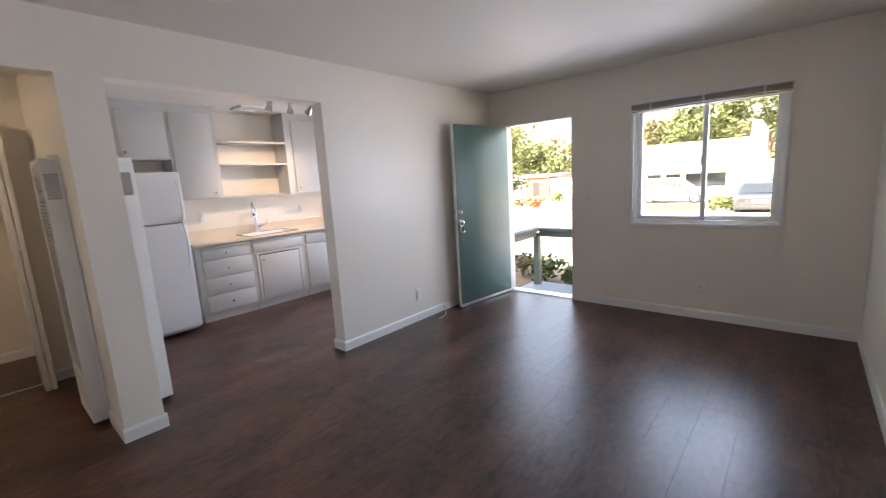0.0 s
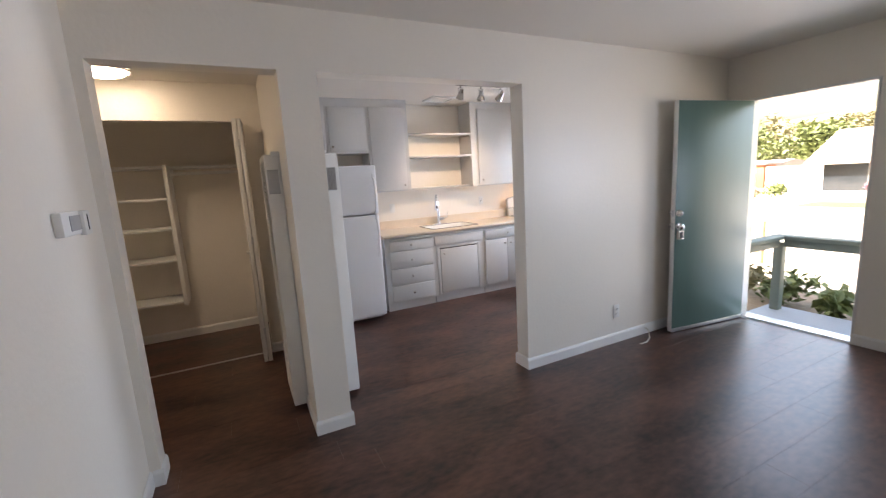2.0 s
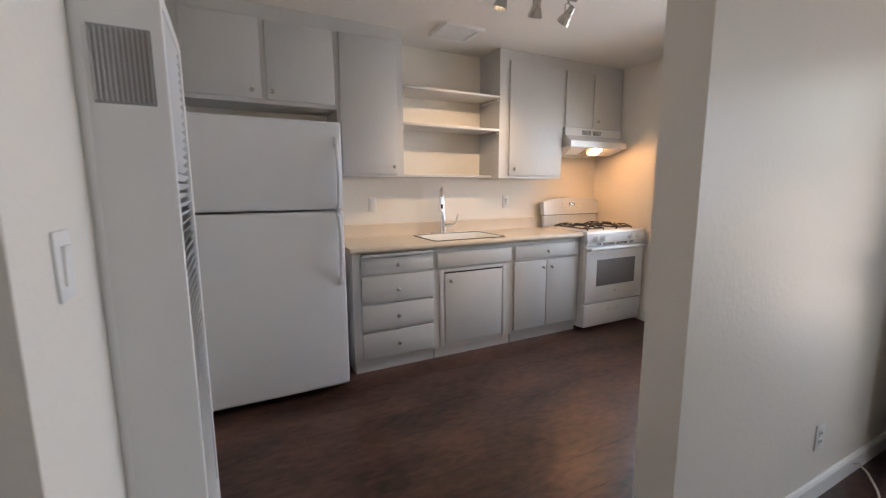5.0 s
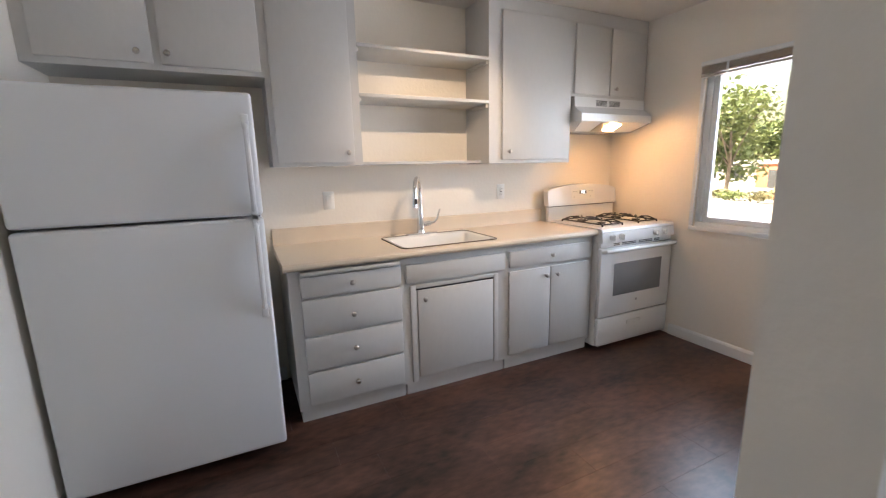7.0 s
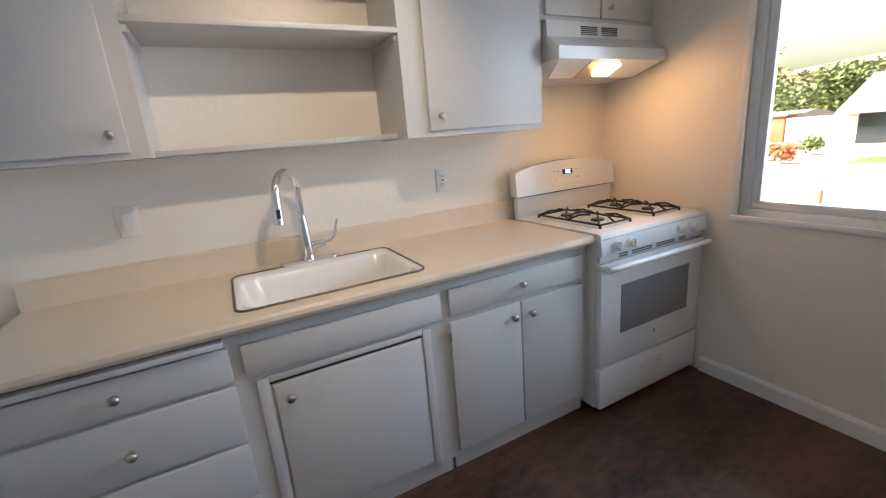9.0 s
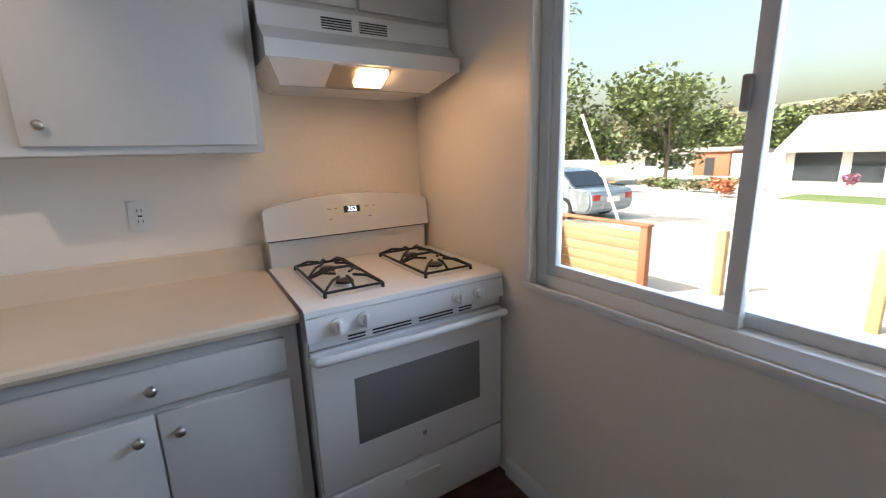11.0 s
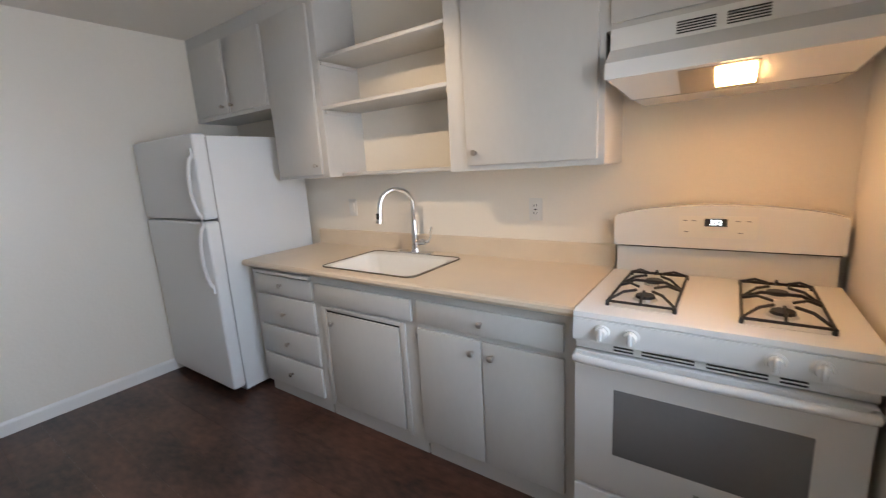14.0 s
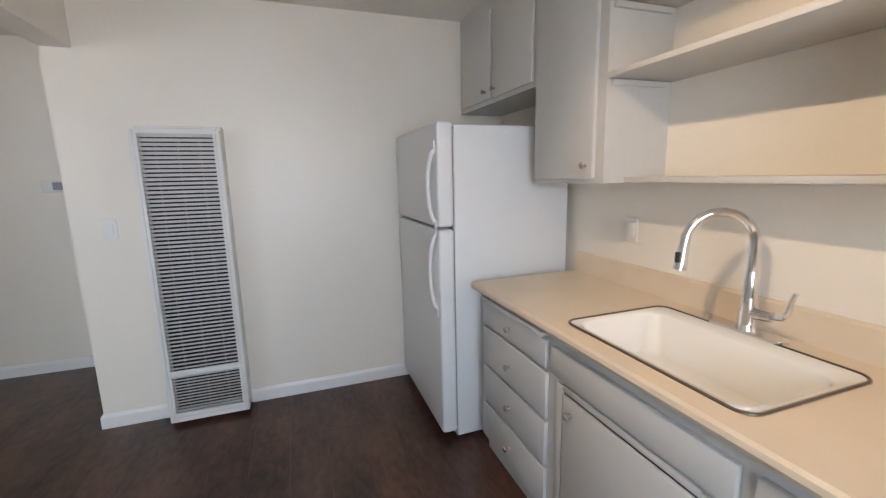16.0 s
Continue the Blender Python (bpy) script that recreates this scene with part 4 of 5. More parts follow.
# ---- kitchen ceiling ----
tk = thing("track_light", (-4.19, 2.60, TOP), "brushed nickel ceiling track with three lit spot heads", "track light")
bm = bmesh.new()
add_cone(bm, (-4.19, 2.56, TOP), (-4.19, 2.56, TOP - 0.028), 0.058, 0.052, 28)
solid("canopy", bm, M_NICKEL, tk)
cylinder("bar", M_NICKEL, (-4.19, 2.31, TOP - 0.036), (-4.19, 2.90, TOP - 0.036), 0.009, None, tk, 12)
AIMS = ((2.36, (-4.55, 2.05, 0.80), 0.7), (2.60, (-5.0, 2.85, 0.80), 0.8), (2.84, (-5.45, 2.68, 1.20), 9.0))
for y, aim, watts in AIMS:
    c = Vector((-4.19, y, TOP - 0.122))
    d = (Vector(aim) - c).normalized()
    bm = bmesh.new()
    add_cone(bm, (-4.19, y, TOP - 0.04), (-4.19, y, TOP - 0.065), 0.008, 0.008, 10)
    for s in (-1, 1):
        add_tube(bm, [(-4.19, y, TOP - 0.062), (-4.19, y + s * 0.026, TOP - 0.07), (-4.19, y + s * 0.027, TOP - 0.115)], 0.0035, 6)
    solid("yoke", bm, M_NICKEL, tk)
    bm = bmesh.new()
    add_cone(bm, c - d * 0.045, c - d * 0.005, 0.019, 0.023, 20)
    side = d.orthogonal().normalized()
    up = d.cross(side)
    rings = []
    for dist, rad in ((-0.005, 0.023), (0.045, 0.040), (0.056, 0.041), (0.056, 0.037), (0.030, 0.030)):
        rings.append([bm.verts.new(c + d * dist + (side * math.cos(2 * math.pi * k / 24) + up * math.sin(2 * math.pi * k / 24)) * rad) for k in range(24)])
    for p, q in zip(rings, rings[1:]):
        for k in range(24):
            bm.faces.new((p[k], p[(k + 1) % 24], q[(k + 1) % 24], q[k]))
    solid("head", bm, M_NICKEL, tk, smooth=40)
    bm = bmesh.new()
    add_cone(bm, c + d * 0.026, c + d * 0.034, 0.030, 0.030, 20)
    solid("bulb", bm, M_BULB, tk)
    sp = lamp("spot_bulb", "SPOT", look(c + d * 0.062, aim), watts, (1.0, 0.77, 0.55))
    sp.data.spot_size, sp.data.spot_blend, sp.data.shadow_soft_size = radians(76), 0.7, 0.006

vt = thing("ceiling_vent", (-5.04, 2.54, TOP), "white square ceiling exhaust vent cover", "vent")
bm = bmesh.new()
for x0, x1, y0, y1 in ((-5.19, -5.15, 2.38, 2.70), (-4.93, -4.89, 2.38, 2.70), (-5.15, -4.93, 2.38, 2.42), (-5.15, -4.93, 2.66, 2.70)):
    add_box(bm, x0, x1, y0, y1, TOP - 0.022, TOP, 0.004)
solid("frame", bm, M_PLASTIC, vt)
for k in range(9):
    x = -5.14 + 0.2 * k / 8
    box("slat", M_PLASTIC, x, x + 0.014, 2.42, 2.66, TOP - 0.016, TOP - 0.005, vt, 0)

# ---- outdoors ----


def gz(y):
    t = min(1.0, max(0.0, (y - 10) / 20))
    return -0.40 - 0.65 * t


ys = [-60, -20, 3, 6, 8, 10, 12, 14, 16, 18, 20, 22, 24, 26, 28, 30, 34, 40, 60, 100, 200, 500, 1500]
xs = [-1500, -500, -200, -100, -60, -40, -25, -15, -8, 0, 8, 15, 25, 40, 100, 300, 1500]
bm = bmesh.new()
grid = [[bm.verts.new((x, y, gz(y))) for x in xs] for y in ys]
for a, b in zip(grid, grid[1:]):
    for k in range(len(xs) - 1):
        bm.faces.new((a[k], a[k + 1], b[k + 1], b[k]))
tagged(solid("ground", bm, M_CONC, smooth=0), "sun-bleached pale concrete drive and street", "ground", kind="structure")
porch = box("porch", M_PORCH, -2.95, 1.4, NORTH + 0.15, 5.75, -0.40, -0.18, bevel=0.01)
tagged(porch, "grey painted porch slab outside the entry door", "porch", kind="structure")
patio = box("patio", M_PORCH, -7.6, -2.96, NORTH + 0.15, 6.1, -0.45, -0.36, bevel=0.01)
tagged(patio, "grey concrete patio outside the kitchen window", "patio", kind="structure")
bed = box("planting_bed", M_SOIL, -4.6, 1.6, 5.78, 7.1, -0.45, -0.33, bevel=0.02)
tagged(bed, "narrow earth bed in front of the porch", "flower bed", kind="structure")
yard = box("yard_soil", M_SOIL, -7.9, -4.7, 6.12, 8.1, -0.45, -0.375, bevel=0.01)
tagged(yard, "bare dry earth yard inside the fence", "yard", kind="structure")
lawn = box("lawn_strip", M_LAWN, -11.5, -3.8, 25.5, 28.5, gz(25.5) - 0.2, gz(28.5) + 0.12, bevel=0.02)
tagged(lawn, "strip of green lawn across the street", "lawn", kind="structure")

rl = thing("porch_railing", (-2.82, 5.6, -0.18), "grey-green painted wooden porch railing with square posts", "railing")
for x, y in ((-2.82, 5.6), (-0.8, 5.6), (1.25, 5.6)):
    box("post", M_RAIL, x - 0.045, x + 0.045, y - 0.045, y + 0.045, -0.18, 0.595, rl, 0.006)
box("top_rail", M_RAIL, -2.89, 1.32, 5.53, 5.67, 0.64, 0.68, rl, 0.006)
box("under_rail", M_RAIL, -2.775, 1.25, 5.58, 5.62, 0.55, 0.638, rl, 0.004)
box("side_rail", M_RAIL, -2.89, -2.75, NORTH + 0.152, 5.528, 0.64, 0.68, rl, 0.006)
box("under_rail", M_RAIL, -2.84, -2.80, NORTH + 0.152, 5.555, 0.55, 0.638, rl, 0.004)

sc = thing("privacy_screen", (-6.05, 5.9, -0.36), "grey-green painted upright slat screen at the patio edge", "screen")
box("post", M_RAIL, -6.18, -6.08, 5.85, 5.95, -0.36, 1.59, sc, 0.005)
box("post", M_RAIL, -7.40, -7.30, 5.85, 5.95, -0.36, 1.59, sc, 0.005)
box("top_beam", M_RAIL, -7.45, -6.03, 5.84, 5.96, 1.592, 1.66, sc, 0.005)
box("bottom_beam", M_RAIL, -7.30, -6.18, 5.88, 5.92, -0.22, -0.12, sc, 0.005)
for k in range(7):
    x = -7.22 + k * 0.15
    box("slat", M_RAIL, x, x + 0.09, 5.885, 5.915, -0.12, 1.59, sc, 0.004)


def board_fence(x0, y0, x1, y1, z0, z1, label):
    """Horizontal boards between two posts."""
    f = thing("board_fence", (x0, y0, z0), label, "fence", "yard fence panels")
    d = Vector((x1 - x0, y1 - y0, 0))
    L = d.length
    n = int((z1 - z0) / 0.13)
    for k in range(n):
        b = box("board", M_FENCE, 0.05, L - 0.05, -0.012, 0.012, z0 + k * 0.13 + 0.01, z0 + k * 0.13 + 0.132, None, 0.003)
        b.parent = f
        b.location = Vector((L / 2, 0, k * 0.13 + 0.01))
    for x in (0.0, L):
        b = box("post", M_REDWOOD, -0.05, 0.05, -0.05, 0.05, z0, z1 + 0.05, None, 0.005)
        b.parent = f
        b.location = Vector((x, 0, 0))
    b = box("cap", M_REDWOOD, -0.06, L + 0.06, -0.06, 0.06, z1 + 0.052, z1 + 0.085, None, 0.004)
    b.parent = f
    b.location = Vector((L / 2, 0, z1 + 0.052 - z0))
    f.matrix_basis = pose(x0, y0, z0, 0, 0, math.degrees(math.atan2(d.y, d.x)))
    return f


board_fence(-7.92, 8.2, -6.55, 8.2, -0.40, 0.40, "low cedar fence panel of horizontal boards")
board_fence(-7.95, 6.6, -7.95, 8.08, -0.40, 0.36, "low cedar fence panel of horizontal boards")
for x in (-6.0, -4.62):
    p = box("fence_post", M_FENCE, x - 0.05, x + 0.05, 8.85, 8.95, -0.41, 0.40, bevel=0.006)
    tagged(p, "bare wooden fence post in the yard", "post", "bare fence posts")


def leaves(bm, c, rx, ry, rz, n, size, rnd, shell=0.55):
    for _ in range(n):
        d = Vector((rnd.gauss(0, 1), rnd.gauss(0, 1), rnd.gauss(0, 1))).normalized()
        r = shell + (1 - shell) * rnd.random()
        p = Vector(c) + Vector((d.x * rx, d.y * ry, d.z * rz)) * r
        s = size * rnd.uniform(0.6, 1.4)
        q = Euler((rnd.uniform(-1, 1), rnd.uniform(-1, 1), rnd.uniform(0, 6.3))).to_matrix()
        vs = [bm.verts.new(p + q @ Vector(v) * s) for v in ((-0.5, 0, 0), (0, -0.28, 0.08), (0.5, 0, 0), (0, 0.28, 0.08))]
        bm.faces.new(vs)


def tree(x, y, h, r, seed, mat, n=1800, size=0.35, label="leafy green tree with a broad uneven crown", low=0.35):
    rnd = random.Random(seed)
    z = gz(y)
    t = thing("tree", (x, y, z), label, "tree", "street trees")
    bm = bmesh.new()
    top = Vector((x + rnd.uniform(-0.3, 0.3), y, z + h * 0.6))
    add_tube(bm, [(x, y, z - 0.1), (x + 0.1, y, z + h * 0.3), top], 0.022 * h, 10, 0.01 * h)
    ends = []
    for k in range(8):
        a = rnd.uniform(0, 6.28)
        e = Vector((x + math.cos(a) * r * rnd.uniform(0.35, 0.75), y + math.sin(a) * r * rnd.uniform(0.35, 0.75), z + h * rnd.uniform(low + 0.1, 0.92)))
        b = Vector((x, y, z + h * rnd.uniform(0.25, 0.5)))
        add_tube(bm, [b, (b + e) / 2 + Vector((0, 0, 0.2)), e], 0.009 * h, 6, 0.003 * h)
        ends.append(e)
    solid("trunk", bm, M_BARK, t)
    bm = bmesh.new()
    ends += [Vector((x + rnd.uniform(-0.5, 0.5) * r, y + rnd.uniform(-0.5, 0.5) * r, z + h * rnd.uniform(low + 0.15, 0.95))) for _ in range(9)]
    for e in ends:
        s = r * rnd.uniform(0.32, 0.5)
        leaves(bm, e, s, s, s * 0.7, n // len(ends), size, rnd, 0.35)
    tagged(solid("crown", bm, mat, t, smooth=0), kind="stuff")
    return t


def shrub(x, y, r, h, seed, mat, label, n=260, size=0.12, z=None):
    rnd = random.Random(seed)
    z = gz(y) if z is None else z
    bm = bmesh.new()
    for k in range(5):
        add_tube(bm, [(x, y, z - 0.02), (x + rnd.uniform(-0.5, 0.5) * r, y + rnd.uniform(-0.5, 0.5) * r, z + h * 0.7)], 0.012, 5, 0.004)
    for k in range(5):
        leaves(bm, (x + rnd.uniform(-0.5, 0.5) * r, y + rnd.uniform(-0.5, 0.5) * r, z + h * rnd.uniform(0.35, 0.75)), r * 0.55, r * 0.55, h * 0.35, n // 5, size, rnd, 0.2)
    return tagged(solid("shrub", bm, mat, at=(x, y, z), smooth=0), label, "shrub", "garden shrubs")


shrub(-3.05, 6.3, 0.45, 0.5, 3, M_LEAF, "low green garden shrub in the bed", z=-0.33)
shrub(-2.45, 6.05, 0.28, 0.42, 4, M_LEAF, "low green garden shrub in the bed", 90, 0.2, z=-0.33)
shrub(-2.05, 6.15, 0.30, 0.35, 5, M_LEAF, "low green garden shrub in the bed", 120, 0.18, z=-0.33)
shrub(-3.6, 6.5, 0.4, 0.45, 6, M_LEAF2, "dry reddish garden shrub in the bed", 240, 0.1, z=-0.33)
for k, (x, y, r, h, mt) in enumerate(((-13.2, 24.5, 1.0, 0.9, M_FLOWER), (-14.6, 27, 0.9, 0.9, M_LEAF2), (-16, 27.5, 1.1, 0.7, M_LEAF2), (-17.8, 28.5, 1.2, 0.7, M_LEAF), (-14.9, 31, 0.9, 1.1, M_LEAF), (-19.8, 30, 1.3, 0.7, M_LEAF2), (-12.0, 36.5, 0.6, 0.7, M_PINK), (-3.6, 27.5, 0.9, 0.8, M_LEAF2), (-2.9, 25.0, 0.8, 0.7, M_LEAF))):
    shrub(x, y, r, h, 20 + k, mt, "rounded flowering garden shrub across the street", 420, 0.22)

# far hill and woods
bm = bmesh.new()
hx = [-260 + 16 * k for k in range(33)]
hy = [75, 90, 110, 135, 165, 200, 260]
rows_h = []
for j, y in enumerate(hy):
    row = []
    for x in hx:
        f = (y - 75) / 185
        z = gz(y) - 0.5 + 30 * f ** 0.75 * (0.75 + 0.35 * noise.noise(Vector((x * 0.012, y * 0.01, 3)))) * (0.55 + 0.45 * min(1, max(0, (30 - x) / 90)))
        row.append(bm.verts.new((x, y, z if j else gz(y) - 0.5)))
    rows_h.append(row)
for a, b in zip(rows_h, rows_h[1:]):
    for k in range(len(hx) - 1):
        bm.faces.new((a[k], a[k + 1], b[k + 1], b[k]))
tagged(solid("far_hill", bm, M_HAZEHILL, smooth=60), "distant wooded hillside with haze put into its pale colour", "hill", kind="structure")
rnd = random.Random(9)
bm = bmesh.new()
for _ in range(150):
    y = rnd.uniform(72, 170)
    x = rnd.uniform(-190, 60)
    f = (y - 75) / 185
    z = gz(y) - 0.5 + 30 * max(0, f) ** 0.75 * 0.62
    s = rnd.uniform(2.2, 4.5)
    for _k in range(3):
        leaves(bm, (x + rnd.uniform(-s, s) * 0.6, y + rnd.uniform(-s, s) * 0.6, z + s * rnd.uniform(0.4, 1.0)), s, s, s * 0.8, 70, 1.3, rnd, 0.5)
tagged(solid("far_woods", bm, M_LEAF2, smooth=0), "distant olive green woods on the hillside", "trees", kind="stuff")


def car(name, x, y, heading, mat, label, L=4.7, W=1.85, H=1.7, suv=True):
    """A parked car: body, glasshouse, windows, wheels and lamps; local x is its length."""
    c = thing(name, (0, 0, 0), label, "car", "parked cars")
    g = 0.22
    belt = 0.62 * H
    if suv:
        low = [(-L / 2, g + 0.15), (-L / 2 + 0.05, belt - 0.05), (-L / 2 + 0.2, belt), (L * 0.20, belt - 0.02), (L / 2 - 0.35, belt - 0.13), (L / 2 - 0.05, belt - 0.35), (L / 2, g + 0.2), (L / 2 - 0.15, g), (-L / 2 + 0.15, g)]
        cab = [(-L / 2 + 0.08, belt - 0.02), (-L / 2 + 0.35, H - 0.08), (-L / 2 + 0.7, H), (L * 0.02, H), (L * 0.08, H - 0.06), (L * 0.25, belt - 0.03)]
    else:
        low = [(-L / 2, g + 0.2), (-L / 2 + 0.03, belt - 0.08), (-L / 2 + 0.25, belt), (L * 0.22, belt - 0.02), (L / 2 - 0.35, belt - 0.12), (L / 2 - 0.05, belt - 0.28), (L / 2, g + 0.15), (L / 2 - 0.15, g), (-L / 2 + 0.15, g)]
        cab = [(-L * 0.36, belt - 0.02), (-L * 0.22, H - 0.06), (-L * 0.12, H), (L * 0.03, H), (L * 0.09, H - 0.05), (L * 0.24, belt - 0.03)]
    bm = bmesh.new()
    add_prism(bm, low, lambda u, v, a: (u, a, v), -W / 2, W / 2)
    bmesh.ops.bevel(bm, geom=bm.edges[:], offset=0.06, segments=3, affect="EDGES", clamp_overlap=True)
    solid("body", bm, mat, c, smooth=50)
    bm = bmesh.new()
    lo = [bm.verts.new((u, -W / 2 + 0.06 + 0.16 * (v - belt) / (H - belt), v)) for u, v in cab]
    hi = [bm.verts.new((u, W / 2 - 0.06 - 0.16 * (v - belt) / (H - belt), v)) for u, v in cab]
    bm.faces.new(lo[::-1])
    bm.faces.new(hi)
    for i in range(len(cab)):
        bm.faces.new((lo[i], lo[(i + 1) % len(cab)], hi[(i + 1) % len(cab)], hi[i]))
    bmesh.ops.recalc_face_normals(bm, faces=bm.faces)
    bmesh.ops.bevel(bm, geom=bm.edges[:], offset=0.04, segments=2, affect="EDGES", clamp_overlap=True)
    solid("cabin", bm, mat, c, smooth=50)
    x0, x1 = cab[0][0], cab[-1][0]
    xm = (x0 * 0.45 + x1 * 0.55)
    for s in (-1, 1):
        for a0, a1, b0, b1 in ((x0 + 0.35, xm - 0.6, x0 + 0.5, xm - 0.6), (xm - 0.52, xm + 0.25, xm - 0.52, xm + 0.22), (xm + 0.33, x1 - 0.22, xm + 0.30, xm + 0.55)):
            if a1 - a0 < 0.15:
                continue
            bm = bmesh.new()
            zb, zt = belt + 0.04, H - 0.14
            def side(v):
                return s * (W / 2 - 0.06 - 0.16 * (v - belt) / (H - belt))
            q = [(a0, zb), (a1, zb), (b1, zt), (b0, zt)]
            vi = [bm.verts.new((u, side(v) - s * 0.01, v)) for u, v in q]
            vo = [bm.verts.new((u, side(v) + s * 0.006, v)) for u, v in q]
            bm.faces.new(vo)
            bm.faces.new(vi[::-1])
            for k in range(4):
                bm.faces.new((vi[k], vi[(k + 1) % 4], vo[(k + 1) % 4], vo[k]))
            solid("side_window", bm, M_CARGLASS, c, smooth=0)
    bm = bmesh.new()
    for (u0, v0), (u1, v1) in ((cab[0], cab[1]), (cab[-1], cab[-2])):
        s = -1 if u0 < 0 else 1
        q = [(u0 * 0.9 + u1 * 0.1, v0 * 0.85 + v1 * 0.15), (u0 * 0.1 + u1 * 0.9, v0 * 0.1 + v1 * 0.9)]
        w0, w1 = W / 2 - 0.2, W / 2 - 0.3
        ring = [(q[0][0], -w0, q[0][1]), (q[0][0], w0, q[0][1]), (q[1][0], w1, q[1][1]), (q[1][0], -w1, q[1][1])]
        nrm = Vector((s * 0.015, 0, 0.012))
        vo, vi = [bm.verts.new(Vector(p) + nrm) for p in ring], [bm.verts.new(Vector(p) - nrm) for p in ring]
        bm.faces.new(vo)
        bm.faces.new(vi[::-1])
        for k in range(4):
            bm.faces.new((vi[k], vi[(k + 1) % 4], vo[(k + 1) % 4], vo[k]))
    solid("windscreen", bm, M_CARGLASS, c, smooth=0)
    R = 0.36 if suv else 0.32
    for u in (-L * 0.30, L * 0.31):
        for s in (-1, 1):
            bm = bmesh.new()
            add_cone(bm, (u, s * (W / 2 - 0.22), R), (u, s * (W / 2 + 0.012), R), R, R, 24)
            solid("tyre", bm, M_TYRE, c)
            bm = bmesh.new()
            add_cone(bm, (u, s * (W / 2 + 0.008), R), (u, s * (W / 2 + 0.022), R), R * 0.68, R * 0.62, 20)
            solid("rim", bm, M_ALU, c)
    for s in (-1, 1):
        box("tail_lamp", M_RED, -L / 2 - 0.01, -L / 2 + 0.06, s * (W / 2 - 0.25) - 0.14, s * (W / 2 - 0.25) + 0.14, belt - 0.30, belt - 0.14, c, 0.02)
        box("head_lamp", M_GREYP, L / 2 - 0.14, L / 2 - 0.02, s * (W / 2 - 0.28) - 0.16, s * (W / 2 - 0.28) + 0.16, belt - 0.42, belt - 0.28, c, 0.03)
        box("mirror", mat, x1 - 0.45, x1 - 0.30, s * (W / 2 + 0.02) - 0.09, s * (W / 2 + 0.02) + 0.09, belt + 0.02, belt + 0.14, c, 0.03)
    box("number_plate", M_PLASTIC, -L / 2 - 0.012, -L / 2 + 0.02, -0.26, 0.26, belt - 0.36, belt - 0.22, c, 0)
    c.matrix_basis = pose(x, y, gz(y), 0, 0, heading)
    return c


car("white_suv", -6.7, 32.6, 0, M_CARW, "white parked sport utility vehicle in the far drive", L=4.6)
car("dark_sedan", -1.5, 25.5, 95, M_CARD, "dark parked sedan seen from behind", L=4.6, H=1.42, suv=False)
car("silver_sedan", -13.3, 13.5, 180, M_CARG, "silver-blue parked sedan behind the fence", L=4.8, H=1.42, suv=False)


def far_house(x0, x1, y, depth, wall_h, roof_h, mat_wall, mat_roof, label, bays, chimney=None, over=0.8):
    z = gz(y)
    h = thing("house", ((x0 + x1) / 2, y, z), label, "house", "houses across the street")
    box("wall", mat_wall, x0, x1, y, y + depth, z - 0.2, z + wall_h, h, 0)
    bm = bmesh.new()
    add_prism(bm, [(y - over, z + wall_h - 0.15), (y - over, z + wall_h), (y + depth * 0.5, z + roof_h), (y + depth + over, z + wall_h), (y + depth + over, z + wall_h - 0.15)], lambda u, v, a: (a, u, v), x0 - 0.4, x1 + 0.4)
    solid("roof", bm, mat_roof, h, smooth=0)
    for a0, a1, b0, b1 in bays:
        box("window", M_CARGLASS, a0, a1, y - 0.03, y + 0.1, z + b0, z + b1, h, 0)
        bm = bmesh.new()
        add_box(bm, a0 - 0.08, a1 + 0.08, y - 0.06, y + 0.02, z + b1, z + b1 + 0.09)
        add_box(bm, a0 - 0.08, a1 + 0.08, y - 0.08, y + 0.02, z + b0 - 0.09, z + b0)
        add_box(bm, a0 - 0.08, a0, y - 0.06, y + 0.02, z + b0, z + b1)
        add_box(bm, a1, a1 + 0.08, y - 0.06, y + 0.02, z + b0, z + b1)
        solid("window_frame", bm, M_STUCCO, h, smooth=0)
    if chimney:
        cx, cy, ch = chimney
        bm = bmesh.new()
        add_prism(bm, [(cx - 0.75, z), (cx + 0.75, z), (cx + 0.6, z + ch - 0.6), (cx + 0.2, z + ch), (cx - 0.25, z + ch)], lambda u, v, a: (u, a, v), cy, cy + 1.0)
        solid("chimney", bm, M_STUCCO, h, smooth=0)
    return h


far_house(-16.5, -3.4, 40, 9, 2.1, 4.6, M_STUCCO, M_ROOF, "pale low ranch house with a broad shingle roof", [(-10.4, -9.3, 0.7, 1.8), (-8.9, -7.8, 0.7, 1.8), (-7.4, -6.2, 0.7, 1.8), (-5.9, -4.6, 0.7, 1.8), (-12.9, -11.3, 0.0, 1.9), (-15.9, -13.4, 0.0, 2.0)], (-2.75, 39.2, 5.5))
far_house(-2.3, 1.8, 30, 6, 1.7, 2.6, M_STUCCO, M_GREENROOF, "small white building with a green roof", [(-1.6, -0.5, 0.6, 1.3), (0.1, 1.1, 0.6, 1.3)], over=1.2)
far_house(-34, -22.5, 46, 8, 1.9, 2.5, M_STUCCO, M_ROOF, "low white house with a flat pale roof", [(-31, -29.6, 0.7, 1.6), (-28.5, -27, 0.7, 1.6)])
box_r = thing("garden_shed", (-23.0, 44.5, gz(44)), "red-brown wooden shed beside the low house", "shed")
box("wall", M_REDWOOD, -24.6, -21.6, 43.5, 45.5, gz(44) - 0.1, gz(44) + 2.1, box_r, 0.01)
